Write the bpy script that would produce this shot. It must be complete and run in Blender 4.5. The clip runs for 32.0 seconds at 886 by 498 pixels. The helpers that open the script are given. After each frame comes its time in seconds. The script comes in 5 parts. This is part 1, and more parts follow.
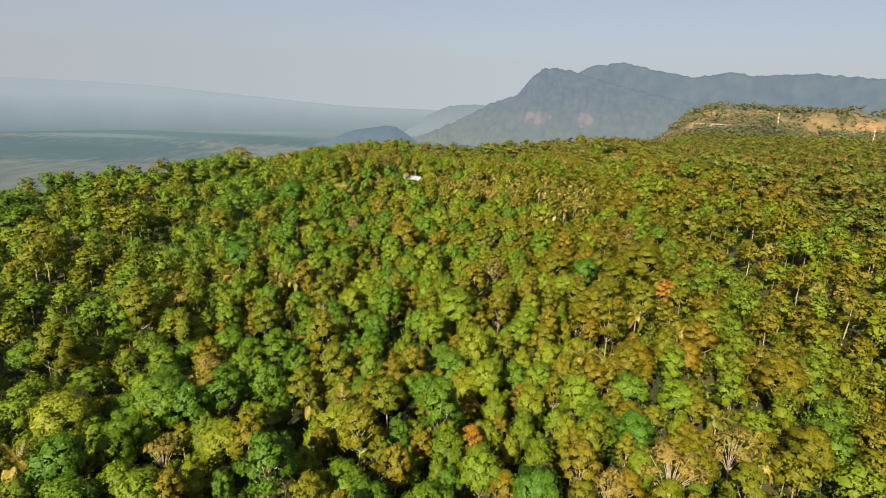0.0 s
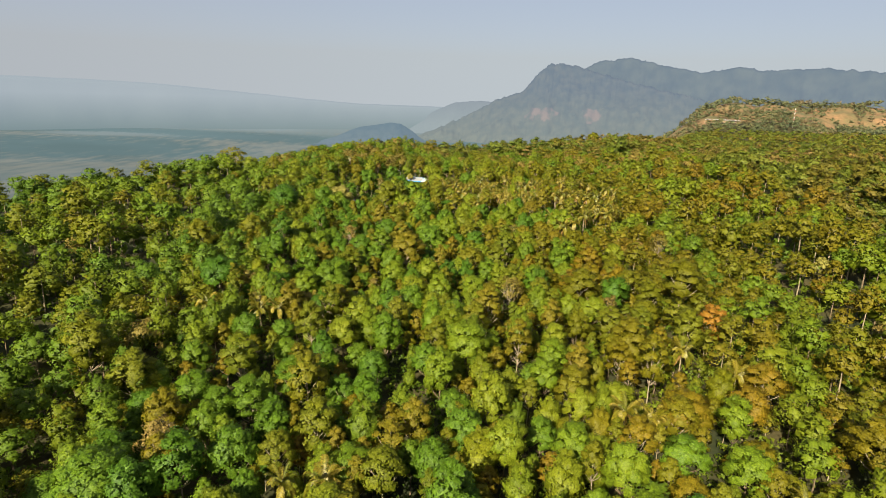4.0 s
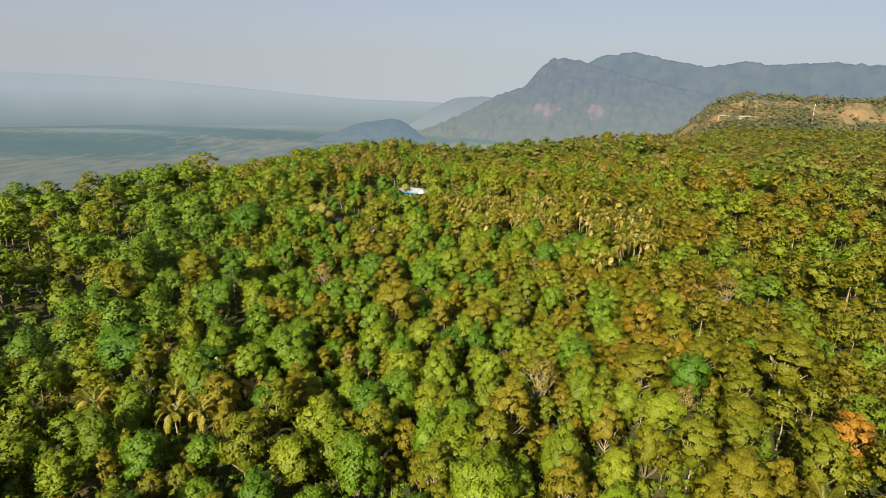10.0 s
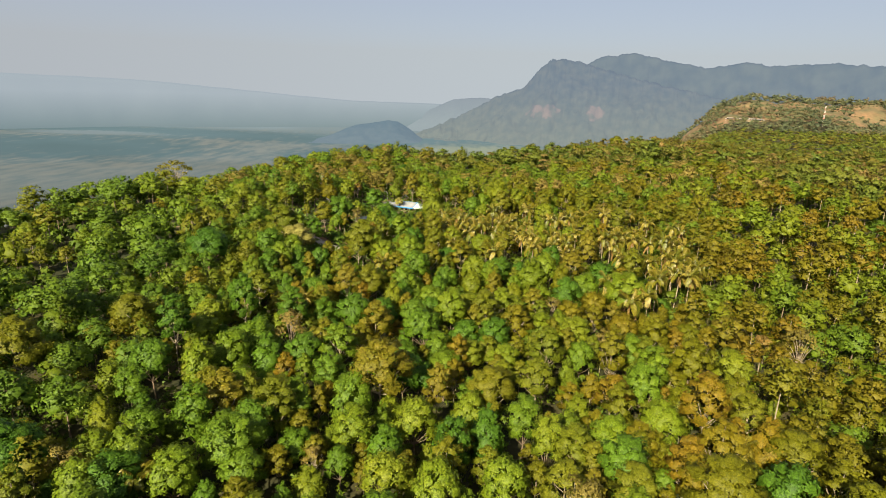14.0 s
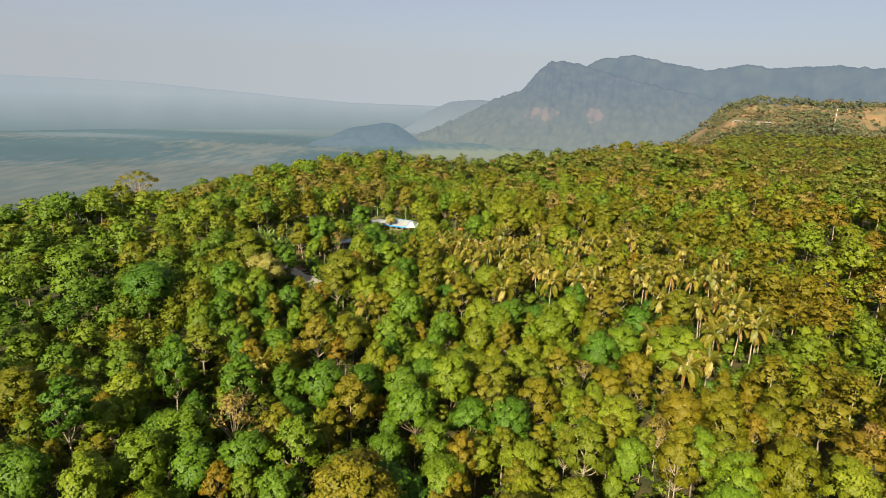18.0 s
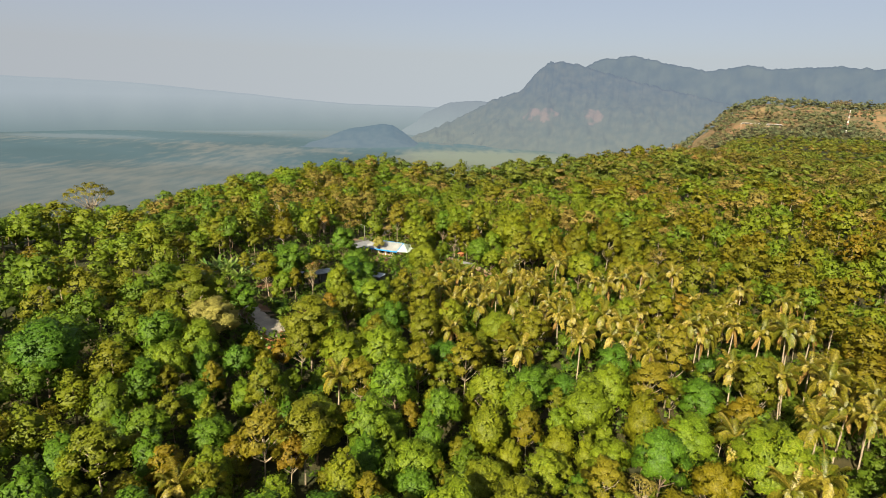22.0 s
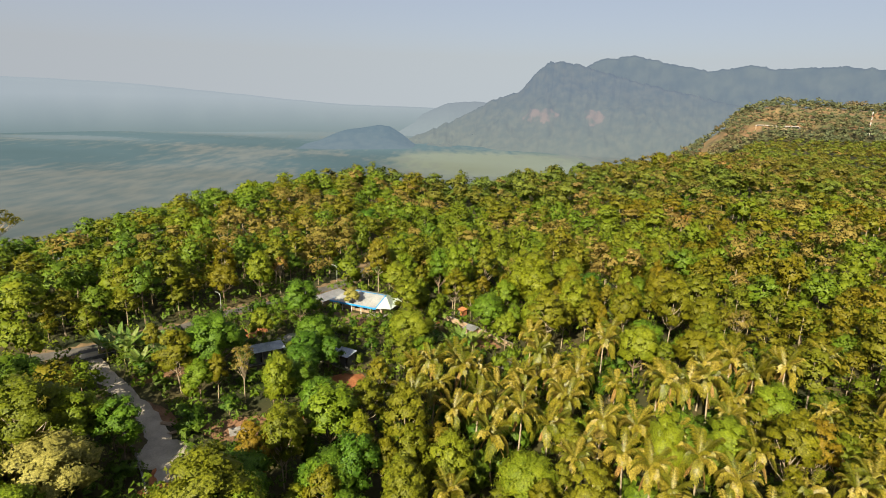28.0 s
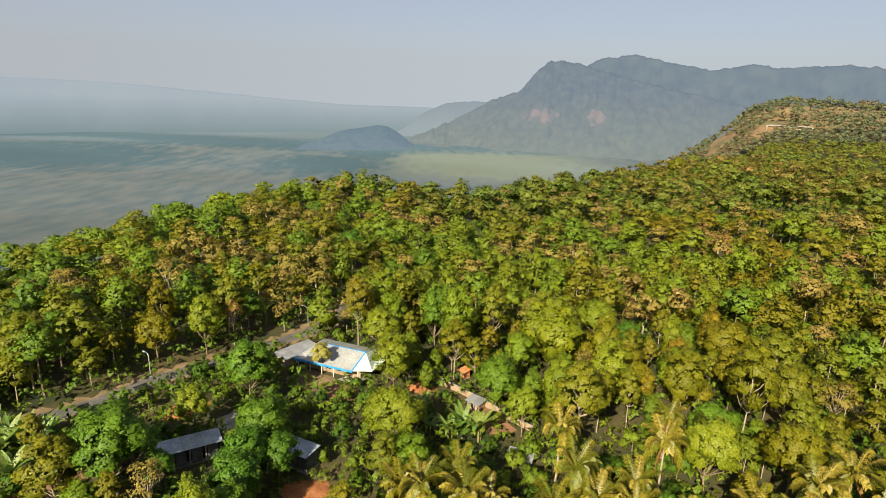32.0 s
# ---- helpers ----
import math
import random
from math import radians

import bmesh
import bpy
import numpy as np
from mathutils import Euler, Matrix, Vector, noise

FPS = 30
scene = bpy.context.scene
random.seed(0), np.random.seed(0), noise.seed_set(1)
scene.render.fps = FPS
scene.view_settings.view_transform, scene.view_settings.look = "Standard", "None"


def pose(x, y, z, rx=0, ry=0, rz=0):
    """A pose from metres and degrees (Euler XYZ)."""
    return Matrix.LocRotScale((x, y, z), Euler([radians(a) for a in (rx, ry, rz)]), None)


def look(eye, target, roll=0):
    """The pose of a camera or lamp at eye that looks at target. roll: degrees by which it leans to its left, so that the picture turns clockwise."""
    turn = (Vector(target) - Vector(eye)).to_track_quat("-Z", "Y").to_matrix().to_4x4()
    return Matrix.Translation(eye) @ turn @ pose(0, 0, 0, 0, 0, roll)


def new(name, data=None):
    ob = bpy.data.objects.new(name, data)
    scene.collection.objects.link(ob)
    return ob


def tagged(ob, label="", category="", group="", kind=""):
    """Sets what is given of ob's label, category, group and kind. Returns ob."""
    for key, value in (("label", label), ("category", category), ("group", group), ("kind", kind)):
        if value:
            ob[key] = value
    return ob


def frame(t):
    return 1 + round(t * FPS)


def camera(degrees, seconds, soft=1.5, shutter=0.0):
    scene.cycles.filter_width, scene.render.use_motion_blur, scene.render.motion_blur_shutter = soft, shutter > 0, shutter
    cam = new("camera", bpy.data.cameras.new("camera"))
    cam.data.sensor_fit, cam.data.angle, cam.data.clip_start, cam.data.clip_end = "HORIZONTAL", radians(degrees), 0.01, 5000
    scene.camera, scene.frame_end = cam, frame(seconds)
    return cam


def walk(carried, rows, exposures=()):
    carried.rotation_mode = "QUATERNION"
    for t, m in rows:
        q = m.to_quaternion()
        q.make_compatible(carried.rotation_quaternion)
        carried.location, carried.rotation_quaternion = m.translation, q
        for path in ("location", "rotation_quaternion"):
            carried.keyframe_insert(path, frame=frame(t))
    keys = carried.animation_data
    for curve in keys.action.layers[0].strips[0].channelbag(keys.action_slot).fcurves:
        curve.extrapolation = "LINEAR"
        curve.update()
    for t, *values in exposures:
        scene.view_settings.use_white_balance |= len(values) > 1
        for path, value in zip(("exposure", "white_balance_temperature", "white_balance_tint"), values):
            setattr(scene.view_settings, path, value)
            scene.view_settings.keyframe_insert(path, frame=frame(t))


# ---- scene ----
import collections

cam = camera(74.0, 32.0, 1.0)
# seconds, eye, point ahead, lean
PATH = [
    (0.0, look((1.00, -7.91, 141.00), (1.39, 88.91, 115.99), 2.07)),
    (0.5, look((0.82, -5.18, 140.73), (1.03, 91.63, 115.67), 2.03)),
    (1.0, look((0.66, -1.86, 140.52), (0.71, 94.94, 115.41), 1.99)),
    (1.5, look((0.51, 1.96, 140.36), (0.43, 98.74, 115.20), 1.96)),
    (2.0, look((0.37, 6.19, 140.25), (0.17, 102.95, 115.02), 1.93)),
    (2.5, look((0.24, 10.75, 140.18), (-0.06, 107.50, 114.88), 1.90)),
    (3.0, look((0.12, 15.59, 140.14), (-0.26, 112.32, 114.77), 1.88)),
    (3.5, look((0.01, 20.65, 140.14), (-0.45, 117.35, 114.68), 1.85)),
    (5.5, look((-0.39, 42.27, 140.34), (-1.02, 138.87, 114.51), 1.77)),
    (6.0, look((-0.48, 47.87, 140.42), (-1.13, 144.45, 114.51), 1.76)),
    (7.0, look((-0.65, 59.18, 140.60), (-1.33, 155.72, 114.53), 1.73)),
    (8.0, look((-0.83, 70.55, 140.78), (-1.50, 167.07, 114.60), 1.72)),
    (9.0, look((-1.00, 81.95, 140.95), (-1.65, 178.44, 114.70), 1.70)),
    (10.0, look((-1.18, 93.36, 141.09), (-1.78, 189.84, 114.81), 1.70)),
    (11.0, look((-1.36, 104.77, 141.21), (-1.90, 201.26, 114.94), 1.69)),
    (12.0, look((-1.53, 116.22, 141.29), (-2.01, 212.72, 115.06), 1.69)),
    (13.0, look((-1.71, 127.72, 141.33), (-2.11, 224.24, 115.17), 1.70)),
    (14.0, look((-1.88, 139.30, 141.33), (-2.19, 235.83, 115.25), 1.71)),
    (14.5, look((-1.96, 145.11, 141.32), (-2.23, 241.66, 115.29), 1.71)),
    (16.5, look((-2.26, 168.61, 141.21), (-2.34, 265.20, 115.35), 1.73)),
    (17.0, look((-2.32, 174.53, 141.17), (-2.36, 271.14, 115.35), 1.74)),
    (18.0, look((-2.43, 186.44, 141.08), (-2.38, 283.07, 115.33), 1.75)),
    (19.0, look((-2.52, 198.40, 140.99), (-2.37, 295.04, 115.29), 1.77)),
    (20.0, look((-2.59, 210.39, 140.89), (-2.35, 307.04, 115.24), 1.78)),
    (21.0, look((-2.62, 222.38, 140.80), (-2.30, 319.04, 115.18), 1.79)),
    (22.0, look((-2.63, 234.33, 140.73), (-2.22, 331.00, 115.13), 1.80)),
    (23.0, look((-2.60, 246.22, 140.67), (-2.13, 342.90, 115.09), 1.81)),
    (24.0, look((-2.53, 258.03, 140.63), (-2.00, 354.70, 115.07), 1.81)),
    (25.0, look((-2.43, 269.72, 140.62), (-1.86, 366.40, 115.07), 1.81)),
    (25.5, look((-2.37, 275.52, 140.62), (-1.77, 372.20, 115.08), 1.81)),
    (27.5, look((-2.05, 298.43, 140.65), (-1.40, 395.12, 115.14), 1.80)),
    (28.0, look((-1.96, 304.09, 140.66), (-1.29, 400.78, 115.15), 1.79)),
    (29.0, look((-1.75, 315.35, 140.67), (-1.08, 412.03, 115.16), 1.78)),
    (30.0, look((-1.54, 326.53, 140.66), (-0.85, 423.22, 115.14), 1.75)),
    (31.0, look((-1.33, 337.69, 140.59), (-0.61, 434.37, 115.06), 1.72)),
    (32.0, look((-1.14, 348.85, 140.44), (-0.38, 445.53, 114.90), 1.69)),
]
walk(cam, PATH)

# ---- light: low warm sun behind the drone and to its left, hazy sky ----
SUN_AZ, SUN_EL = radians(204), radians(32)
to_sun = Vector((math.sin(SUN_AZ) * math.cos(SUN_EL), math.cos(SUN_AZ) * math.cos(SUN_EL), math.sin(SUN_EL)))
world = bpy.data.worlds.new("sky")
scene.world = world
world.use_nodes = True
wn, wl = world.node_tree.nodes, world.node_tree.links
sky = wn.new("ShaderNodeTexSky")
sky.sky_type = "NISHITA"
sky.sun_disc = False
sky.sun_elevation, sky.sun_rotation = SUN_EL, SUN_AZ
sky.altitude, sky.air_density, sky.dust_density, sky.ozone_density = 300, 1.0, 2.0, 2.0
# below the horizon the sky's lowest band goes on, as the haze does
tc, sep, com, low = wn.new("ShaderNodeTexCoord"), wn.new("ShaderNodeSeparateXYZ"), wn.new("ShaderNodeCombineXYZ"), wn.new("ShaderNodeMath")
low.operation, low.inputs[1].default_value = "MAXIMUM", 0.06
wl.new(tc.outputs["Generated"], sep.inputs[0])
wl.new(sep.outputs["X"], com.inputs["X"])
wl.new(sep.outputs["Y"], com.inputs["Y"])
wl.new(sep.outputs["Z"], low.inputs[0])
wl.new(low.outputs[0], com.inputs["Z"])
wl.new(com.outputs[0], sky.inputs["Vector"])
haze = wn.new("ShaderNodeMix")
haze.data_type = "RGBA"
haze.inputs[0].default_value = 0.72
haze.inputs[7].default_value = (2.32, 2.31, 2.64, 1)
wl.new(sky.outputs[0], haze.inputs[6])
wl.new(haze.outputs[2], wn["Background"].inputs["Color"])
wn["Background"].inputs["Strength"].default_value = 0.0745
sun = new("sun", bpy.data.lights.new("sun", "SUN"))
sun.data.energy, sun.data.angle, sun.data.color = 5.4, radians(0.6), (1.0, 0.88, 0.66)
sun.matrix_world = look(to_sun * 1000, (0, 0, 0))
scene.view_settings.exposure = 1.2


# ---- materials ----
def material(name, rough=0.8):
    m = bpy.data.materials.new(name)
    m.use_nodes = True
    n, l = m.node_tree.nodes, m.node_tree.links
    b = n["Principled BSDF"]
    b.inputs["Roughness"].default_value = rough
    b.inputs["Specular IOR Level"].default_value = 0.25
    return m, n, l, b


def ramp(n, stops):
    r = n.new("ShaderNodeValToRGB")
    e = r.color_ramp.elements
    while len(e) < len(stops):
        e.new(0.5)
    for k, (p, c) in zip(e, stops):
        k.position, k.color = p, (*c, 1)
    return r


def noise_node(n, l, scale, detail=4, coord="Object"):
    tc, t = n.new("ShaderNodeTexCoord"), n.new("ShaderNodeTexNoise")
    t.inputs["Scale"].default_value, t.inputs["Detail"].default_value = scale, detail
    l.new(tc.outputs[coord], t.inputs["Vector"])
    return t


def surface(name, c1, c2, scale, rough=0.85, fine=None, bump=0.3, metal=0.0, coord="Object"):
    """Two tones in patches, with a finer grain and relief over them."""
    m, n, l, b = material(name, rough)
    big = noise_node(n, l, scale, 5, coord)
    r = ramp(n, [(0.35, c1), (0.65, c2)])
    l.new(big.outputs["Fac"], r.inputs[0])
    small = noise_node(n, l, fine or scale * 9, 6, coord)
    grain = ramp(n, [(0.3, (0.72, 0.72, 0.72)), (0.7, (1.15, 1.15, 1.15))])
    l.new(small.outputs["Fac"], grain.inputs[0])
    mix = n.new("ShaderNodeMix")
    mix.data_type, mix.blend_type = "RGBA", "MULTIPLY"
    mix.inputs[0].default_value = 1.0
    l.new(r.outputs[0], mix.inputs[6])
    l.new(grain.outputs[0], mix.inputs[7])
    l.new(mix.outputs[2], b.inputs["Base Color"])
    bp = n.new("ShaderNodeBump")
    bp.inputs["Strength"].default_value, bp.inputs["Distance"].default_value = bump, 0.05
    l.new(small.outputs["Fac"], bp.inputs["Height"])
    l.new(bp.outputs[0], b.inputs["Normal"])
    b.inputs["Metallic"].default_value = metal
    return m


def leaf_material(name, stops, joined=False, thin=0.36):
    """Leaves: the tone of each tree by its random value, each tuft a little lighter or darker, some light through the blade."""
    m, n, l, b = material(name, 0.55)
    if joined:
        src = n.new("ShaderNodeAttribute")
        src.attribute_name = "tone"
        tone = src.outputs["Fac"]
    else:
        tone = n.new("ShaderNodeObjectInfo").outputs["Random"]
    geo = n.new("ShaderNodeNewGeometry")
    r = ramp(n, stops)
    shift = n.new("ShaderNodeMath")
    shift.operation = "MULTIPLY_ADD"
    shift.inputs[1].default_value, shift.inputs[2].default_value = 0.22, -0.11
    l.new(geo.outputs["Random Per Island"], shift.inputs[0])
    add = n.new("ShaderNodeMath")
    l.new(tone, add.inputs[0])
    l.new(shift.outputs[0], add.inputs[1])
    l.new(add.outputs[0], r.inputs[0])
    spread = n.new("ShaderNodeMapRange")
    spread.inputs["To Min"].default_value, spread.inputs["To Max"].default_value = (0.9, 1.1) if joined else (0.84, 1.16)
    l.new(geo.outputs["Random Per Island"], spread.inputs["Value"])
    mix = n.new("ShaderNodeMix")
    mix.data_type, mix.blend_type = "RGBA", "MULTIPLY"
    mix.inputs[0].default_value = 1.0
    l.new(r.outputs[0], mix.inputs[6])
    l.new(spread.outputs[0], mix.inputs[7])
    fine = noise_node(n, l, 4.2, 4)
    dim, lit = (0.76, 1.22) if joined else (0.62, 1.34)
    grains = ramp(n, [(0.36, (dim, dim, dim)), (0.64, (lit, lit, lit))])
    l.new(fine.outputs["Fac"], grains.inputs[0])
    grain = n.new("ShaderNodeMix")
    grain.data_type, grain.blend_type = "RGBA", "MULTIPLY"
    grain.inputs[0].default_value = 1.0
    l.new(mix.outputs[2], grain.inputs[6])
    l.new(grains.outputs[0], grain.inputs[7])
    bp = n.new("ShaderNodeBump")
    bp.inputs["Strength"].default_value, bp.inputs["Distance"].default_value = 0.45, 0.2
    l.new(fine.outputs["Fac"], bp.inputs["Height"])
    l.new(bp.outputs[0], b.inputs["Normal"])
    l.new(grain.outputs[2], b.inputs["Base Color"])
    tr = n.new("ShaderNodeBsdfTranslucent")
    l.new(grain.outputs[2], tr.inputs["Color"])
    ms = n.new("ShaderNodeMixShader")
    ms.inputs[0].default_value = thin
    l.new(b.outputs[0], ms.inputs[1])
    l.new(tr.outputs[0], ms.inputs[2])
    l.new(ms.outputs[0], n["Material Output"].inputs["Surface"])
    return m


def math_node(n, l, op, a, b=None):
    m = n.new("ShaderNodeMath")
    m.operation = op
    for k, v in enumerate((a, b)):
        if v is None:
            continue
        if isinstance(v, (int, float)):
            m.inputs[k].default_value = v
        else:
            l.new(v, m.inputs[k])
    return m.outputs[0]


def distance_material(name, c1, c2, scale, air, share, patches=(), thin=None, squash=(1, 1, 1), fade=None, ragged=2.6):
    """Far land of the backdrop, behind kilometres of lit air: its own tones, patches of field or bare rock, and the
    haze of that air painted on as emission.
    """
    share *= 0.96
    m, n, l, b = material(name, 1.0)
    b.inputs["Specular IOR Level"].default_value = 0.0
    tc, mp = n.new("ShaderNodeTexCoord"), n.new("ShaderNodeMapping")
    mp.inputs["Scale"].default_value = squash
    l.new(tc.outputs["Object"], mp.inputs[0])
    t = n.new("ShaderNodeTexNoise")
    t.inputs["Scale"].default_value, t.inputs["Detail"].default_value = scale, 8
    l.new(mp.outputs[0], t.inputs["Vector"])
    r = ramp(n, [(0.35, c1), (0.65, c2)])
    l.new(t.outputs["Fac"], r.inputs[0])
    colour = r.outputs[0]
    sep = n.new("ShaderNodeSeparateXYZ")
    l.new(tc.outputs["Object"], sep.inputs[0])
    for (px, rx), (py, ry), (pz, rz), tone in patches:
        total = t.outputs["Fac"]
        total = math_node(n, l, "MULTIPLY", math_node(n, l, "SUBTRACT", total, 0.5), ragged)
        for axis, (p, q) in zip("XYZ", ((px, rx), (py, ry), (pz, rz))):
            d = math_node(n, l, "DIVIDE", math_node(n, l, "SUBTRACT", sep.outputs[axis], p), q)
            total = math_node(n, l, "ADD", total, math_node(n, l, "MULTIPLY", d, d))
        f = n.new("ShaderNodeMapRange")
        f.inputs["From Min"].default_value, f.inputs["From Max"].default_value = 0.35, 1.35
        f.inputs["To Min"].default_value, f.inputs["To Max"].default_value = 1.0, 0.0
        l.new(total, f.inputs["Value"])
        mix = n.new("ShaderNodeMix")
        mix.data_type = "RGBA"
        l.new(f.outputs[0], mix.inputs[0])
        l.new(colour, mix.inputs[6])
        mix.inputs[7].default_value = (*tone, 1)
        colour = mix.outputs[2]
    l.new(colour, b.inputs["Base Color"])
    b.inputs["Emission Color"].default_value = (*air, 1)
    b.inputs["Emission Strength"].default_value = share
    # painted haze changes tint from foot to crest
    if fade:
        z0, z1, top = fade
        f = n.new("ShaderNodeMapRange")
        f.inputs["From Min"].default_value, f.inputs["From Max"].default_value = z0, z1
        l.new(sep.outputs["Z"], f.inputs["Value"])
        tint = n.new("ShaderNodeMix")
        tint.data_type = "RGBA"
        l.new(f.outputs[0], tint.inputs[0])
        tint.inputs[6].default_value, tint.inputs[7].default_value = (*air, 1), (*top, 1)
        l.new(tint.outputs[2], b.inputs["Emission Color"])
    # painted haze thickens with distance, broken into drifts by noise
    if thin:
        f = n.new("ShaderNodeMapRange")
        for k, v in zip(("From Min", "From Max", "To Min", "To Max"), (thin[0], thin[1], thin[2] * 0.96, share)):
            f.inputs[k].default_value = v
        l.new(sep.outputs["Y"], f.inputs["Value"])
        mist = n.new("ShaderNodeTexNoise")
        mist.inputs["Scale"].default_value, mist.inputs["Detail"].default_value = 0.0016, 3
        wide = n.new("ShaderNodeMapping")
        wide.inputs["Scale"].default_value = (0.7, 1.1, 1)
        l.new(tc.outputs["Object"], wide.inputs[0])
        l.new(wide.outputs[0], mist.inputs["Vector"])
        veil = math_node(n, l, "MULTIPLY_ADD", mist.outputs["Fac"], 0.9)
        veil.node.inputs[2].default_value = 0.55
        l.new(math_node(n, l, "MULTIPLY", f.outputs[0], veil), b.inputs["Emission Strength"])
    return m


GREENS = [(0.0, (0.059, 0.137, 0.009)), (0.35, (0.103, 0.184, 0.011)), (0.7, (0.149, 0.208, 0.009)), (1.0, (0.187, 0.213, 0.011))]
FRESH = [(0.0, (0.060, 0.134, 0.008)), (0.5, (0.097, 0.172, 0.008)), (1.0, (0.142, 0.198, 0.009))]
ORANGE = [(0.0, (0.27, 0.135, 0.010)), (1.0, (0.33, 0.170, 0.018))]
OLIVES = [(0.0, (0.121, 0.154, 0.007)), (0.5, (0.154, 0.164, 0.008)), (0.85, (0.175, 0.162, 0.008)), (1.0, (0.194, 0.158, 0.012))]
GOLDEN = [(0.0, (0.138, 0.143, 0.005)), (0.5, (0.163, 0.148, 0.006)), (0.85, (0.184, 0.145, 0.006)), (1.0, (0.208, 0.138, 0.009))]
SLENDER = [(0.0, (0.089, 0.143, 0.007)), (0.5, (0.137, 0.182, 0.008)), (1.0, (0.175, 0.191, 0.008))]
DRY = [(0.0, (0.205, 0.172, 0.030)), (0.6, (0.245, 0.190, 0.040)), (0.92, (0.280, 0.195, 0.050)), (1.0, (0.31, 0.175, 0.035))]
UNDER = [(0.0, (0.050, 0.115, 0.009)), (0.5, (0.088, 0.155, 0.010)), (1.0, (0.145, 0.190, 0.010))]
# warm light of the eastern side put into leaf colour; golden trees use it too
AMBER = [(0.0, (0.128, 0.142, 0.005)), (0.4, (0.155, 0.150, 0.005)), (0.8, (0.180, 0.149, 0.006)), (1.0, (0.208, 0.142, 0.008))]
PALM = [(0.0, (0.113, 0.132, 0.009)), (0.45, (0.186, 0.169, 0.012)), (0.8, (0.264, 0.215, 0.024)), (1.0, (0.320, 0.259, 0.043))]
DEAD = [(0.0, (0.25, 0.150, 0.040)), (1.0, (0.34, 0.21, 0.065))]
BANANA = [(0.0, (0.075, 0.17, 0.018)), (1.0, (0.19, 0.24, 0.045))]
PALE = [(0.0, (0.24, 0.235, 0.04)), (1.0, (0.32, 0.29, 0.07))]
# hill leaf tones greyed and lifted: haze over the distance, put into colour
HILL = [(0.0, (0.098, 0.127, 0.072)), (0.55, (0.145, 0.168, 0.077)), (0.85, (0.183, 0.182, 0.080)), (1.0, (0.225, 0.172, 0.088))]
KINDS = (("broad", GREENS), ("open", OLIVES), ("slender", SLENDER), ("dry", DRY), ("under", UNDER), ("golden", GOLDEN), ("palm", PALM), ("dead", DEAD), ("banana", BANANA), ("pale", PALE), ("amber", AMBER), ("fresh", FRESH), ("orange", ORANGE))
LEAF = {k: leaf_material("leaves_" + k, s) for k, s in KINDS}
for k in ("palm", "banana"):
    gloss = LEAF[k].node_tree.nodes["Principled BSDF"]
    gloss.inputs["Roughness"].default_value, gloss.inputs["Specular IOR Level"].default_value = 0.4, 0.55


def haze_dulled(stops, share, mean):
    """Tones drawn towards one mean tone: the dulling of haze farther up the slope, put into the leaf colour."""
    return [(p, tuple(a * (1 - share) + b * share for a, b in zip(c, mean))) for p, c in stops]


# slope slightly, ridge strongly muted: distance haze mixed into the leaf tones
LEAF_FAR = {k: leaf_material("slope_leaves_" + k, haze_dulled(s, 0.0 if k == "dry" else 0.14, (0.146, 0.146, 0.008)), True, 0.36) for k, s in KINDS[:6]}
LEAF_RIDGE = {k: leaf_material("ridge_leaves_" + k, haze_dulled(s, 0.3 if k == "dry" else 0.45, (0.215, 0.165, 0.06) if k == "dry" else (0.122, 0.117, 0.026)), True, 0.36) for k, s in KINDS[:6]}
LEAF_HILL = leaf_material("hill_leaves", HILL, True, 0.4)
BARK = surface("pale_bark", (0.25, 0.20, 0.13), (0.37, 0.30, 0.21), 1.5)
BARK_DARK = surface("brown_bark", (0.12, 0.085, 0.05), (0.24, 0.18, 0.12), 1.5)
SOIL = surface("forest_soil", (0.026, 0.034, 0.012), (0.070, 0.058, 0.022), 0.08, fine=1.3)
DRY_GRASS = surface("dry_grass_and_scrub", (0.105, 0.102, 0.045), (0.235, 0.142, 0.070), 0.022, fine=0.12)
ROCK = (0.056, 0.041, 0.034)
# MIST is haze over the far plain, painted as a pale ground tone
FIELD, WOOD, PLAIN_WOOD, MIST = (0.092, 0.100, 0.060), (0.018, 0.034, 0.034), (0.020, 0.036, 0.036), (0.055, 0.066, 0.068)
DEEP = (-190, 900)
# valley haze is emission in the ground colour, growing towards the horizon
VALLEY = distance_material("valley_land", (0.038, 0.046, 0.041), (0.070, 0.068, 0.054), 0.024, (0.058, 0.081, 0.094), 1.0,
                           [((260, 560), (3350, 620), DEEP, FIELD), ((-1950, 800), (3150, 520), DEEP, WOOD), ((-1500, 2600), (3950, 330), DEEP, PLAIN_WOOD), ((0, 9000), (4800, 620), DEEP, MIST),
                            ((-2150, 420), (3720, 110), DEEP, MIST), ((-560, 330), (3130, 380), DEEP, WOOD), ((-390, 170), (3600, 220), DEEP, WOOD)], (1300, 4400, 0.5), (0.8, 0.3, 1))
# blue and pale haze of the far hills, painted in as emission by height
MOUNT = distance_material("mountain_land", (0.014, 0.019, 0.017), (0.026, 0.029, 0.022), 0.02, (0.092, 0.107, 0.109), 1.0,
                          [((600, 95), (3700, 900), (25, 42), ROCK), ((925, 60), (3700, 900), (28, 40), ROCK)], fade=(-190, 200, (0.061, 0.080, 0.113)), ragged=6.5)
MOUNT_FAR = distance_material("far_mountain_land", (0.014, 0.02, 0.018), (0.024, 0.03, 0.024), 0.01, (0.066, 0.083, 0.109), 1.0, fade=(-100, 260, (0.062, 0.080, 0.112)))
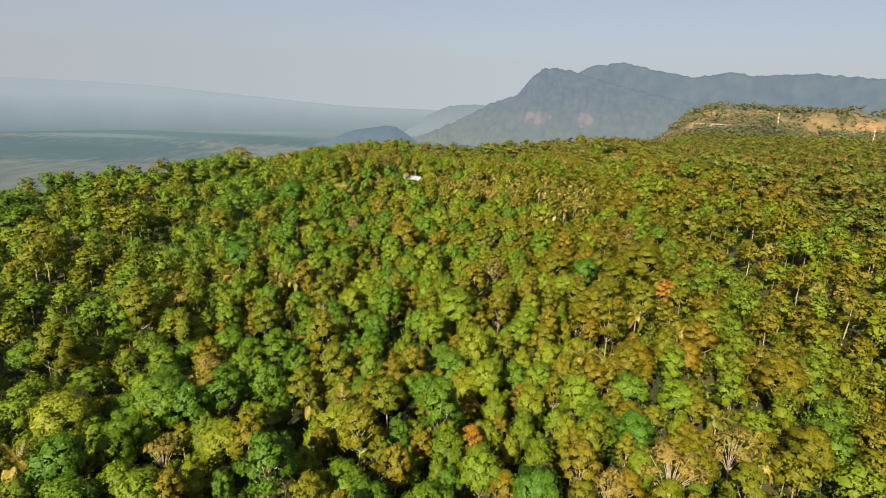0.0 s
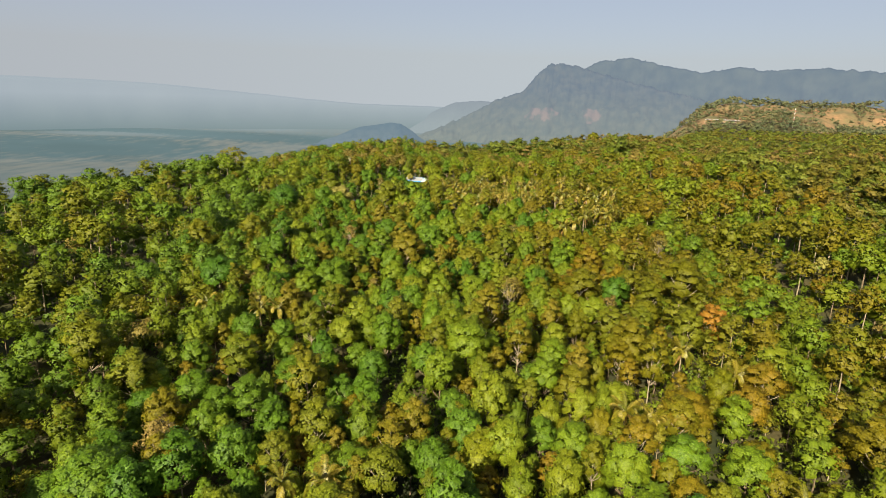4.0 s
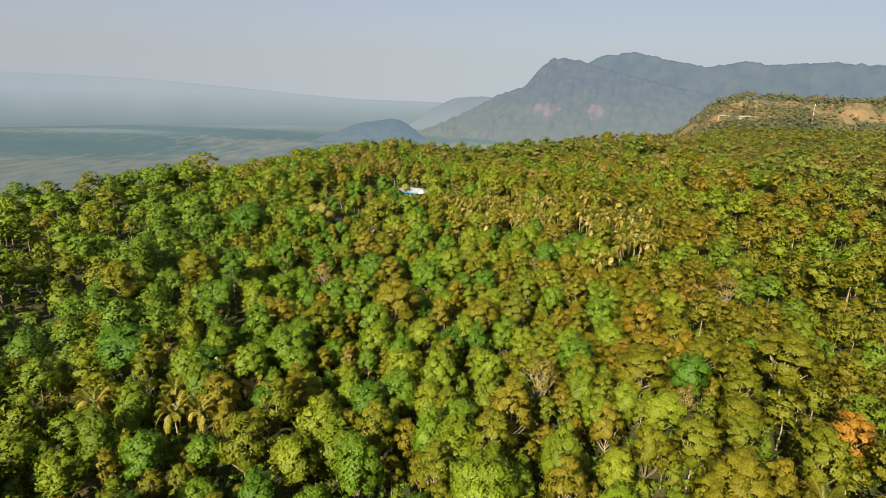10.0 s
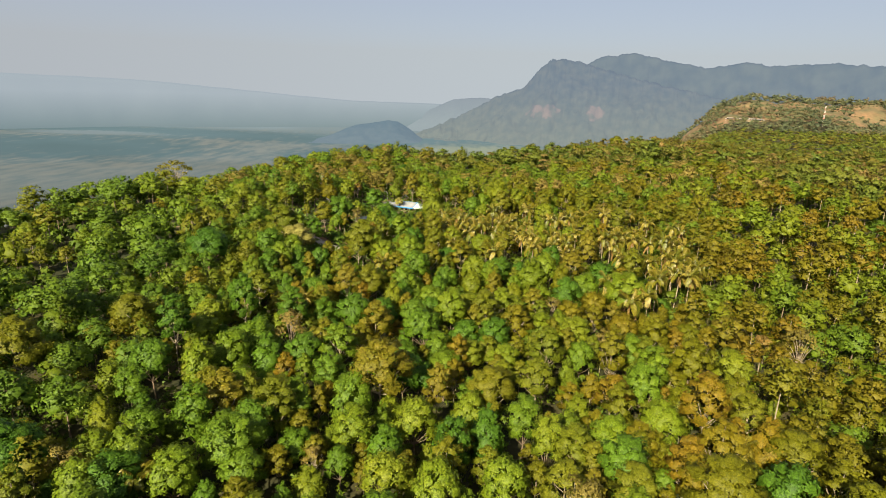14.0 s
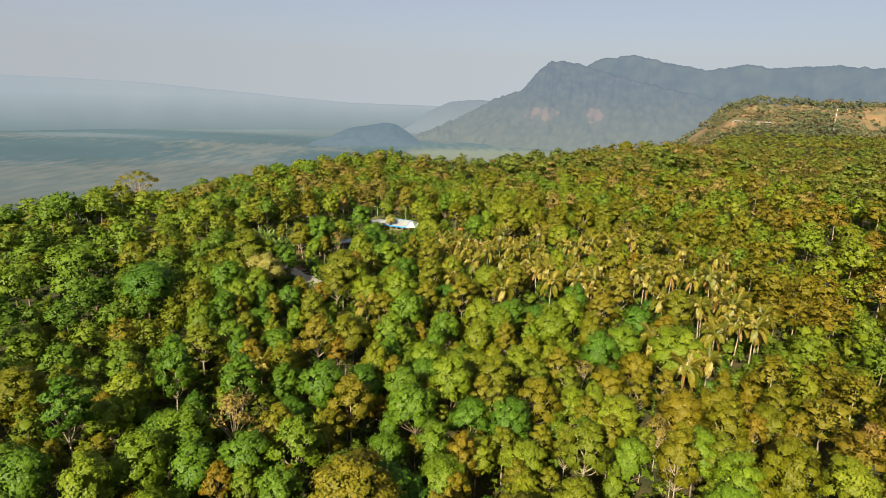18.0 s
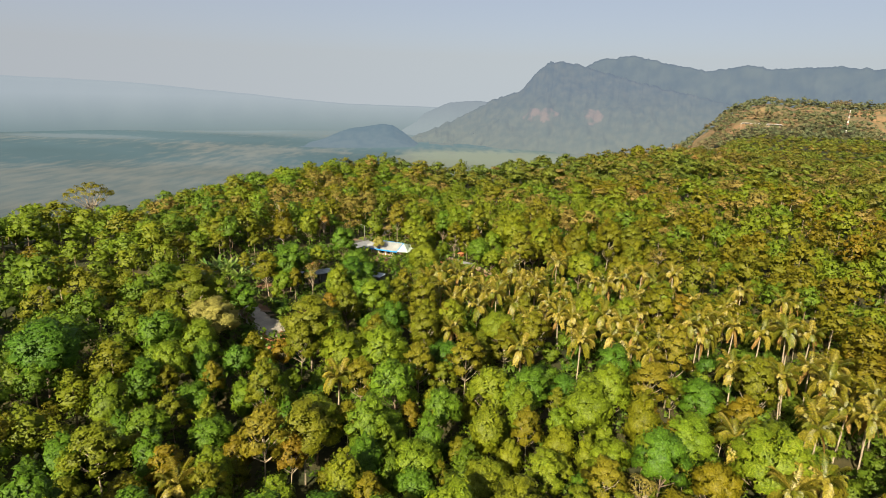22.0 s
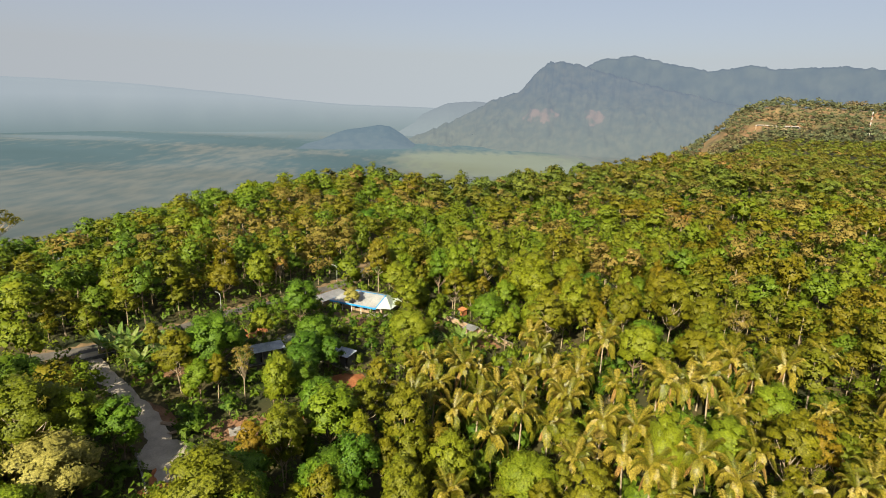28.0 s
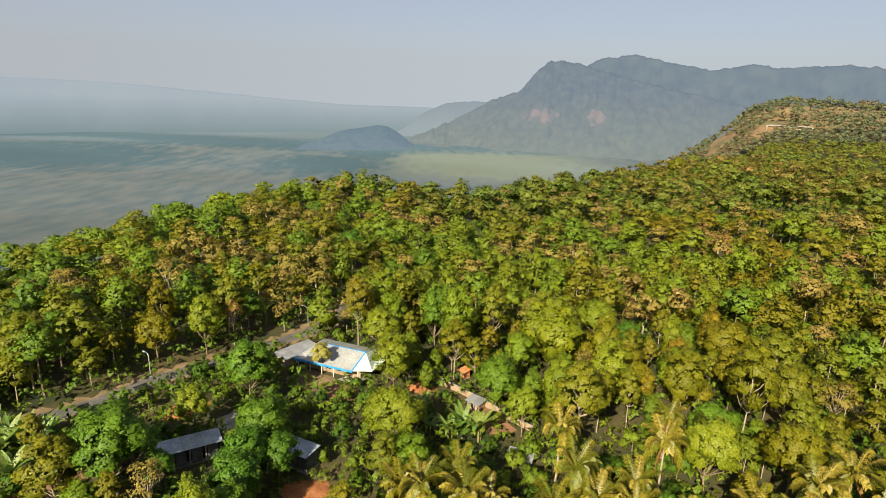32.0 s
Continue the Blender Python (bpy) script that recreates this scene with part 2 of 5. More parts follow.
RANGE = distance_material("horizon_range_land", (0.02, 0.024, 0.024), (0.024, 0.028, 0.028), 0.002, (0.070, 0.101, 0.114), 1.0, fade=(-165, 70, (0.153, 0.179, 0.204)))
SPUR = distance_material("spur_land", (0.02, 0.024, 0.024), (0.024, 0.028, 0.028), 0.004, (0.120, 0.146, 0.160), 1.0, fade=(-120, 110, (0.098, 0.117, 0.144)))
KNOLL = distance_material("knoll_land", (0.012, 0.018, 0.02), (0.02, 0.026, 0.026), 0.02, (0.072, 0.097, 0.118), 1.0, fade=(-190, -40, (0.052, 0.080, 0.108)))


# ---- mesh helpers ----
def mesh_of(name, verts, faces, mats, smooth=False, slots=None, normals=None):
    """A mesh from arrays; faces all of one length. Normals, where given, are those of the foliage mass that the blades lie on."""
    verts, faces = np.asarray(verts, np.float32), np.asarray(faces, np.int32)
    k = faces.shape[1]
    me = bpy.data.meshes.new(name)
    me.vertices.add(len(verts))
    me.vertices.foreach_set("co", verts.ravel())
    me.loops.add(faces.size)
    me.loops.foreach_set("vertex_index", faces.ravel())
    me.polygons.add(len(faces))
    me.polygons.foreach_set("loop_start", np.arange(0, faces.size, k, dtype=np.int32))
    for m in mats if isinstance(mats, (list, tuple)) else [mats]:
        me.materials.append(m)
    if slots is not None:
        me.polygons.foreach_set("material_index", np.asarray(slots, np.int32))
    me.polygons.foreach_set("use_smooth", np.full(len(faces), smooth))
    if normals is not None:
        me.attributes.new("custom_normal", "FLOAT_VECTOR", "POINT").data.foreach_set("vector", np.asarray(normals, np.float32).ravel())
    me.update(calc_edges=True)
    return me


def part(name, bm, mat, parent=None, label=""):
    """Links a bmesh or a mesh as one object, under its thing or part."""
    if isinstance(bm, bmesh.types.BMesh):
        me = bpy.data.meshes.new(name)
        bm.to_mesh(me)
        bm.free()
        me.materials.append(mat)
    else:
        me = bm
    ob = new(name, me)
    ob.parent = parent
    return tagged(ob, label)


# ---- the lie of the land ----
RIDGE = np.array([(-300, -400), (-285, 100), (-262, 300), (-234, 390), (-195, 455), (-160, 520), (-138, 580), (-126, 650), (-105, 705), (-65, 765), (35, 740), (110, 800), (195, 860),
                  (340, 1010), (500, 1250), (605, 1440), (645, 1560), (720, 1760), (900, 2050), (1700, 2500)], float)


def beyond(x, y):
    """Metres past the edge of the upland, towards the valley; negative on the upland."""
    x, y = np.asarray(x, float), np.asarray(y, float)
    best, side = np.full(x.shape, 1e9), np.zeros(x.shape)
    for (ax, ay), (bx, by) in zip(RIDGE[:-1], RIDGE[1:]):
        ux, uy = bx - ax, by - ay
        s = np.clip(((x - ax) * ux + (y - ay) * uy) / (ux * ux + uy * uy), 0, 1)
        d = np.hypot(x - ax - s * ux, y - ay - s * uy)
        c = ux * (y - ay) - uy * (x - ax)
        near = d < best - 1e-9
        best, side = np.where(near, d, best), np.where(near, c, side)
    return np.where(side > 0, best, -best)


EDGE_X, EDGE_Y = np.arange(-400, 1305, 5.0), np.arange(-400, 2105, 5.0)
EDGE = beyond(*np.meshgrid(EDGE_X, EDGE_Y)).tolist()


def past_edge(x, y):
    """The same for one place, from a table."""
    i, j = min(339, max(0, (x + 400) / 5)), min(499, max(0, (y + 400) / 5))
    a, b = int(i), int(j)
    u, v = i - a, j - b
    return (EDGE[b][a] * (1 - u) + EDGE[b][a + 1] * u) * (1 - v) + (EDGE[b + 1][a] * (1 - u) + EDGE[b + 1][a + 1] * u) * v


def rise(t):
    t = np.clip(t, 0, 1)
    return t * t * (3 - 2 * t)


def land(x, y):
    x, y = np.asarray(x, float), np.asarray(y, float)
    yy = np.clip(y, 0, None)
    up = np.where(yy < 480, 49 + 21 * (yy / 480) ** 1.3, 70 + 0.003 * (yy - 480)) + np.clip(0.02 * (yy - 900), 0, 13) + 0.02 * np.minimum(y, 0)
    up = up + 9 * (1 - np.exp(-((x / 170) ** 2))) + 0.008 * np.clip(x - 200, 0, None)
    up = up + 1.2 * np.sin(x / 31 + y / 57) * np.sin(y / 43 - x / 83) * np.clip(np.hypot(x + 35, y - 465) / 80 - 0.6, 0, 1)
    up = up + 24 * np.exp(-(((x - 770) / 100) ** 2 + ((y - 1640) / 85) ** 2) / 1.6) + 30 * np.exp(-(((x - 1040) / 250) ** 2 + ((y - 1770) / 120) ** 2) / 1.6)
    up = up - 23 * rise((x - 190) / 260) * rise((y - 600) / 380) * (1 - rise((y - 1310 - np.clip(x - 760, 0, 250)) / 110))
    rugged = np.clip((y - 1400) / 150, 0, 1) * np.clip((x - 450) / 100, 0, 1)
    up = up + rugged * (4 * np.sin(x / 23 + 1.3 * np.sin(y / 31)) + 3.5 * np.sin(y / 17 + 1.1 * np.sin(x / 41)) + 5 * np.sin(x / 61 - y / 47))
    d = beyond(x, y)
    up = up - 0.55 * (d + np.sqrt(d * d + 120)) / 2 * (1 + 0.5 * np.clip((y - 1300) / 150, 0, 1))
    far = np.hypot(x, y - 340)
    low = -200 + 0.03 * np.clip(far - 2900, 0, None) + 7 * np.sin(x / 310 + 1) * np.sin(y / 270)
    return np.maximum(up, low)


def steps(*runs):
    out = []
    for a, b, n in runs:
        out += list(np.linspace(a, b, n, endpoint=False))
    return np.array(out + [runs[-1][1]])


gx = steps((-4700, -900, 30), (-900, -320, 24), (-320, 420, 106), (420, 1300, 60), (1300, 4700, 26))
gy = steps((-4600, -300, 20), (-300, 0, 15), (0, 900, 128), (900, 2100, 70), (2100, 4850, 40))
GX, GY = np.meshgrid(gx, gy)
GZ = land(GX, GY)
nx, ny = len(gx), len(gy)
idx = np.arange(nx * ny).reshape(ny, nx)
quads = np.stack([idx[:-1, :-1], idx[:-1, 1:], idx[1:, 1:], idx[1:, :-1]], -1).reshape(-1, 4)
mid = np.stack([GX, GY], -1).reshape(-1, 2)[quads].mean(1)
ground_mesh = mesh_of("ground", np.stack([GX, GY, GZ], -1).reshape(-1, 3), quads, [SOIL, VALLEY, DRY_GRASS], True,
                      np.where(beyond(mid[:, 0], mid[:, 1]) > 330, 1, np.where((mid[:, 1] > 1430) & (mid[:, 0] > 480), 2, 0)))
ground = tagged(new("ground", ground_mesh), "brown forest soil of the upland, falling to a hazy green valley floor", "ground", kind="structure")


# ---- far mountains ----
EYE = (0.0, 338.0, 140.5)


def mountain(name, az, el, crest_r, foot_r, mat, label, rough, cols=320, rows=36, foot_z=-170.0, seed=0.0):
    """A range round the horizon: its crest by bearing and height angle from the middle of the upland, slopes cut by gullies."""
    a = np.linspace(az[0], az[-1], cols)
    e = np.interp(a, az, el)
    e = np.convolve(np.pad(e, 2, mode="edge"), np.ones(5) / 5, "valid")
    v = []
    for i in range(cols):
        s_, c_ = math.sin(radians(a[i])), math.cos(radians(a[i]))
        top = EYE[2] + crest_r * math.tan(radians(e[i]))
        top += rough * 0.10 * abs(noise.noise(Vector((a[i] * 5.3, seed, 4.0)))) + rough * 0.045 * noise.noise(Vector((a[i] * 17.0, seed, 8.0)))
        top += rough * 0.22 * noise.fractal(Vector((a[i] * 1.9, seed, 0)), 1.0, 2.0, 5)
        for j in range(rows):
            s = j / (rows - 4) if j < rows - 3 else 1.0 + (j - rows + 4) * 0.05
            r = foot_r + (crest_r - foot_r) * s
            if s <= 1.0:
                z = foot_z + (top - foot_z) * s ** 1.15
                g = noise.fractal(Vector((r * s_ / 260, r * c_ / 260, seed + 3)), 0.9, 2.1, 7)
                z += rough * g * math.sin(math.pi * min(s, 1)) ** 0.8
                r += rough * 1.4 * noise.fractal(Vector((r * s_ / 170, r * c_ / 170, seed + 9)), 0.9, 2.1, 4) * math.sin(math.pi * s)
            else:
                z = top - (s - 1) * 700
            v.append((EYE[0] + r * s_, EYE[1] + r * c_, z))
    ix = np.arange(cols * rows).reshape(cols, rows)
    q = np.stack([ix[:-1, :-1], ix[1:, :-1], ix[1:, 1:], ix[:-1, 1:]], -1).reshape(-1, 4)
    return tagged(new(name, mesh_of(name, v, q, mat, True)), label, "mountain", kind="structure")


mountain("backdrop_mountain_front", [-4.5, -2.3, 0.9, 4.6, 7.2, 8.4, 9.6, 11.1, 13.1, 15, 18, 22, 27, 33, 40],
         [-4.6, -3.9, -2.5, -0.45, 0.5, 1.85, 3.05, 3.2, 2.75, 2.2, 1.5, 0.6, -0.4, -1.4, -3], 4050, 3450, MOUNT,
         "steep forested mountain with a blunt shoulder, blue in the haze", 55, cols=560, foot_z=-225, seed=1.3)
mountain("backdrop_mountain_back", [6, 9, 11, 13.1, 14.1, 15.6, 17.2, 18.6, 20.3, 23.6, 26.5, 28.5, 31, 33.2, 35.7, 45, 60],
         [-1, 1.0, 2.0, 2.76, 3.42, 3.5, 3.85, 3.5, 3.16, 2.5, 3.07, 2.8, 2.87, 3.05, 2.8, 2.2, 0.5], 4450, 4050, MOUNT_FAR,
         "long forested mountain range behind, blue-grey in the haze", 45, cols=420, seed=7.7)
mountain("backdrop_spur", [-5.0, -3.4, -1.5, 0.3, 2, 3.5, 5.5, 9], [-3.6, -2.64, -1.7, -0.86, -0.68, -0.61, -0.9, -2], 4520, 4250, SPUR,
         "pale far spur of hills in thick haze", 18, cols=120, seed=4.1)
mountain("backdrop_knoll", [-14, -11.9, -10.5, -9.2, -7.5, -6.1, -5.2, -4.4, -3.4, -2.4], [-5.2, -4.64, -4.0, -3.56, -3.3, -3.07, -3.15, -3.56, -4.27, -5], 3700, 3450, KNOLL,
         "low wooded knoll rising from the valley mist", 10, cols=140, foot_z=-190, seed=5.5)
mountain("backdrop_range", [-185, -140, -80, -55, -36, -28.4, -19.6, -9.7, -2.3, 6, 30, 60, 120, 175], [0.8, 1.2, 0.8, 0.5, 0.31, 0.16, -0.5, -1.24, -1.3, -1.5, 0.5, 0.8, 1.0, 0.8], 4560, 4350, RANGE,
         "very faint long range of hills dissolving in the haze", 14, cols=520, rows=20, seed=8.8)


# ---- standing places of the palms and of the trees that stand out ----
PALM_GROVE = [(-3, 430), (4, 428), (7, 412), (15, 406), (22, 432), (26, 416), (30, 426), (40, 441), (36, 393), (35, 378), (49, 421), (53, 421),
    (58, 421), (49, 389), (44, 381), (50, 381), (56, 378), (71, 427), (76, 424), (91, 433), (70, 387), (66, 385), (75, 390), (79, 386),
    (94, 413), (85, 383), (101, 402), (108, 408), (95, 387), (90, 380), (68, 363), (56, 336), (79, 361), (85, 361), (92, 364), (77, 346),
    (85, 354), (74, 339), (85, 347), (96, 356), (91, 347), (87, 343), (60, 323), (66, 324),]
PALM_GROVE_LOW = [(1, 388), (19, 375), (-26, 362), (3, 434), (8, 429), (12, 423), (23, 448), (25, 429), (26, 422), (33, 434), (45, 452), (39, 425),
    (49, 426), (61, 431), (69, 434), (79, 434), (-7, 418), (18, 427),]
PALM_INFILL = [(-2, 421), (2, 416), (12, 415), (17, 419), (9, 404), (21, 409), (27, 404), (32, 410), (40, 413), (44, 405), (33, 399), (24, 398), (46, 397), (58, 411), (63, 419), (57, 398), (70, 404), (80, 414), (62, 390),
    (84, 402), (98, 395), (102, 388)]
PALMS_ALONE = [(-31, 126), (-23, 127), (45, 155), (72, 125), (75, 114), (76, 109), (-171, 238), (-84, 97), (-63, 214), (-56, 212), (-48, 225), (-81, 213),
    (52, 155), (80, 173), (71, 188), (-66, 221), (-59, 235), (61, 248), (-48, 324),]
STANDOUT = {}
STANDOUT["broad"] = [(60, 330, 1.9), (-95, 361, 1.9), (-13, 348, 1.03), (-69, 356, 1.19), (49, 340, 1.17), (26, 330, 0.93), (7, 331, 1.15), (-6, 335, 1.18),
    (-45, 246, 1.68), (-63, 234, 1.51), (-84, 235, 1.77), (7, 189, 1.9), (61, 159, 1.56), (-84, 112, 1.9), (-67, 124, 1.77), (-46, 110, 1.58),
    (-19, 135, 1.42), (-70, 112, 1.38), (-68, 392, 1.9), (-63, 406, 1.1), (-23, 411, 1.3), (-20, 394, 1.41),
    (15, 395, 1.42), (-93, 421, 1.39), (-57, 439, 1.77), (-35, 436, 0.97),(-64, 447, 0.8),]
MORE_BROAD = [(-9, 454, 1.42), (18, 462, 0.88), (13, 471, 1.19), (-43, 470, 1.23), (-51, 458, 0.9), (44, 504, 1.32), (-36, 576, 1.6),
    (-59, 713, 1.3),]
STANDOUT["broad"] += MORE_BROAD + [(-35, 452, 1.33)]
STANDOUT["open"] = [(-37, 382, 1.83), (-21, 363, 1.03), (-29, 339, 1.42), (-17, 271, 1.9), (10, 269, 1.45), (-51, 259, 1.27), (-39, 258, 1.39), (26, 246, 1.14),
    (41, 251, 1.05), (48, 243, 1.16), (35, 234, 1.34), (71, 246, 1.42), (83, 249, 1.16), (93, 243, 1.5), (-9, 241, 0.95),
    (-107, 273, 1.74), (-93, 300, 1.46), (56, 190, 1.71), (-39, 167, 1.33), (-79, 162, 1.58), (-95, 171, 1.73), (50, 230, 1.63),
    (85, 169, 1.33), (87, 233, 1.9), (96, 139, 1.73), (87, 112, 1.51), (35, 168, 1.37),]
MORE_OPEN = [(-47, 156, 1.32), (-103, 140, 1.58), (-76, 399, 1.64), (-7, 402, 0.94), (-31, 405, 1.12), (-93, 471, 1.4), (3, 487, 0.91), (-60, 504, 1.25),]
STANDOUT["open"] += MORE_OPEN
STANDOUT["slender"] = [(31, 352, 1.79), (-20, 166, 1.38), (-24, 206, 1.42), (2, 203, 1.66), (35, 143, 1.53), (40, 119, 1.9), (9, 141, 1.49), (-4, 119, 1.2),
    (4, 112, 1.27), (30, 488, 1.9), (45, 478, 1.45), (-24, 513, 1.19), (-17, 516, 1.7), (27, 495, 1.9),]
STANDOUT["under"] = [(-74, 341, 1.9), (-39, 409, 1.17), (-55, 419, 1.29), (-38, 400, 0.93), (-30, 487, 0.93),]
STANDOUT["dry"] = [(-28, 246, 0.75), (100, 294, 1.33), (-39, 293, 1.15), (-74, 237, 1.1), (52, 102, 1.7), (38, 99, 1.32), 
    (140, 199, 1.38), (-82, 518, 1.67), (-110, 513, 1.53), (97, 488, 1.34), (85, 462, 0.98),]
STANDOUT["broad"] += [(-33, 428, 0.97), (-57, 429, 0.8), (-7, 447, 0.96)]
STANDOUT["broad"] += [(-35, 442, 1.0), (-30, 445, 0.98), (-51, 442, 0.72)]

PALE_TREES = [(-68, 392, 1.15, 0.75), (-30, 486, 0.62, 0.9), (145, 206, 0.95, 1.0), (159, 267, 0.85, 1.0)]
ORANGE_TREES = [(87, 206, 1.3, 0.95), (10, 115, 0.8, 1.1)]


# ---- trees ----
rng = np.random.default_rng(7)


def blades(pts, nrm, size):
    """A leaf spray at each point: one triangle, turned at random about its normal."""
    k = len(pts)
    t = np.cross(nrm, rng.normal(size=(k, 3)))
    t /= np.linalg.norm(t, axis=1, keepdims=True) + 1e-9
    b = np.cross(nrm, t)
    s = (size * rng.uniform(0.55, 1.35, k))[:, None]
    tip, tail = pts + t * s * 0.8 - nrm * s * 0.15, pts - t * s * 0.45
    v = np.stack([tip, tail + b * s * 0.5 + nrm * s * 0.1, tail - b * s * 0.5 + nrm * s * 0.1], 1).reshape(-1, 3)
    return v, np.arange(k)[:, None] * 3 + [0, 1, 2]


def unit(v):
    return v / (np.linalg.norm(v, axis=1, keepdims=True) + 1e-6)


def crown(lobes, leaves, size, flat=0.75, up=0.3, loose=0.34, stray=0.14):
    """Leaf sprays over the outsides of a set of lobes (x, y, z, radius), some straggling past them; each carries the normal of the mass it lies on."""
    lobes = np.asarray(lobes, float)
    w = lobes[:, 3] ** 2
    pick = rng.choice(len(lobes), leaves, p=w / w.sum())
    d = rng.normal(size=(leaves, 3))
    d[:, 2] += up
    d = unit(d)
    low = d[:, 2] < -0.5
    d[low, 2] *= -1
    r = lobes[pick, 3] * np.where(rng.random(leaves) < stray, rng.uniform(0.95, 1.35, leaves), rng.uniform(0.72, 1.05, leaves))
    p = lobes[pick, :3] + d * r[:, None] * [1, 1, flat]
    middle = lobes[:, :3].mean(0) - [0, 0, 0.12 * np.ptp(lobes[:, 2])]
    mass = unit(p - middle)
    n = unit(d * 0.7 + mass * 0.6 + rng.normal(size=(leaves, 3)) * loose + [0, 0, 0.15])
    v, f = blades(p, n, size)
    soft = unit(d * 0.38 + mass * 0.8 + rng.normal(size=(leaves, 3)) * 0.2 + [0, 0, 0.12])
    return v, f, np.repeat(soft, 3, 0)


def tube(points, radii, sides=6):
    """A tapered limb along points."""
    v, f = [], []
    pts = [Vector(p) for p in points]
    for i, (p, r) in enumerate(zip(pts, radii)):
        d = (pts[min(i + 1, len(pts) - 1)] - pts[max(i - 1, 0)]).normalized()
        a = d.cross(Vector((0.3, 0.9, 0.1))).normalized()
        b = d.cross(a)
        for k in range(sides):
            q = 2 * math.pi * k / sides
            v.append(p + (a * math.cos(q) + b * math.sin(q)) * r)
    for i in range(len(pts) - 1):
        for k in range(sides):
            a0, a1 = i * sides + k, i * sides + (k + 1) % sides
            f += [(a0, a1, a1 + sides), (a0, a1 + sides, a0 + sides)]
    return np.array([tuple(q) for q in v]), np.array(f)


def joined(pieces):
    v, f, n, o = [], [], [], 0
    for p in pieces:
        v.append(p[0])
        f.append(p[1] + o)
        n.append(p[2] if len(p) > 2 else np.zeros_like(p[0]))
        o += len(p[0])
    if all(len(p) == 2 for p in pieces):
        return np.concatenate(v), np.concatenate(f)
    return np.concatenate(v), np.concatenate(f), np.concatenate(n)


def broad_shape(h, w):
    """A dense dome of foliage, lumpy all over, on a forked trunk."""
    base = h * rng.uniform(0.24, 0.36)
    half, mid = (h - base) * 0.5, base + (h - base) * 0.46
    lobes, limbs = [(0, 0, mid, w * 0.27), (0, 0, mid + half * 0.35, w * 0.22)], []
    n, gap = int(rng.integers(19, 26)), rng.uniform(0, 6.283)
    peak = rng.uniform(0.85, 1.15)
    for i in range(n):
        q = 1 - (i + 0.5) / n * 1.45
        a = i * 2.4 + rng.uniform(-0.35, 0.35)
        s = math.sqrt(max(0.0, 1 - q * q)) * rng.uniform(0.82, 1.1) * (0.86 if abs((a - gap + 3.14) % 6.283 - 3.14) < 0.7 else 1)
        r = w * rng.uniform(0.115, 0.175)
        lobes.append((math.cos(a) * s * w * 0.36, math.sin(a) * s * w * 0.36, mid + q * half * 0.86 * (peak if q > 0 else 1) + rng.uniform(-0.03, 0.03) * h, r))
    top = (rng.uniform(-0.3, 0.3), rng.uniform(-0.3, 0.3), base)
    trunk = tube([(0, 0, -0.6), (top[0] * 0.5, top[1] * 0.5, base * 0.5), top, (0, 0, h * 0.75)], [w * 0.024, w * 0.019, w * 0.016, w * 0.005], 5)
    for x, y, z, r in lobes[-7:]:
        limbs.append(tube([top, (x * 0.6, y * 0.6, (base + z) / 2), (x, y, z)], [w * 0.011, w * 0.008, w * 0.003], 4))
    return lobes, trunk, joined(limbs + [trunk])


def open_shape(h, w):
    """A tall thin trunk, pale limbs rising from it, and a domed or pointed crown of foliage pads over them."""
    base = h * rng.uniform(0.36, 0.5)
    lobes, limbs = [], []
    lean = rng.uniform(-0.5, 0.5, 2)
    point = rng.uniform(0.55, 1.0)
    n = int(rng.integers(19, 25))
    for i in range(n):
        q = (i + 0.5) / n
        a = i * 2.4 + rng.uniform(-0.4, 0.4)
        s = (1 - q ** (1.2 + point)) ** 0.6 * (0.72 + 0.28 * min(1, q * 6)) * rng.uniform(0.72, 1.08)
        z = base + (h - base) * (0.12 + 0.82 * q)
        r = w * rng.uniform(0.12, 0.18) * (1.1 - 0.3 * q)
        x, y = math.cos(a) * s * w * 0.4 + lean[0], math.sin(a) * s * w * 0.4 + lean[1]
        lobes.append((x, y, z, r))
        if i < 12:
            s0 = max(base * 0.82, z - (0.3 + 0.5 * s) * (h - base) * 0.55)
            limbs.append(tube([(lean[0], lean[1], s0), (x * 0.55, y * 0.55, s0 + (z - s0) * 0.4), (x, y, z)], [w * 0.011, w * 0.008, w * 0.0035], 4))
    lobes += [(lean[0], lean[1], base + (h - base) * 0.5, w * 0.2), (lean[0], lean[1], base + (h - base) * 0.75, w * 0.15)]
    trunk = tube([(0, 0, -0.6), (lean[0] * 0.4, lean[1] * 0.4, base * 0.5), (lean[0], lean[1], base), (lean[0], lean[1], h * 0.92)],
                 [w * 0.02, w * 0.016, w * 0.013, w * 0.004], 5)
    return lobes, trunk, joined(limbs + [trunk])


def slender_shape(h, w):
    """A narrow pointed crown that nearly reaches the ground."""
    base = h * rng.uniform(0.14, 0.28)
    lobes = []
    n = rng.integers(13, 18)
    for i in range(n):
        q = (i + 0.5) / n
        a = i * 2.4
        r = w * (0.27 * math.sin(math.pi * min(0.98, 0.25 + 0.72 * q)) + 0.05)
        lobes.append((math.cos(a) * r * 0.8, math.sin(a) * r * 0.8, base + (h - base) * q * 0.93, r))
    trunk = tube([(0, 0, -0.6), (0, 0, base), (0, 0, h * 0.8)], [w * 0.03, w * 0.026, w * 0.01], 5)
    return lobes, trunk, trunk


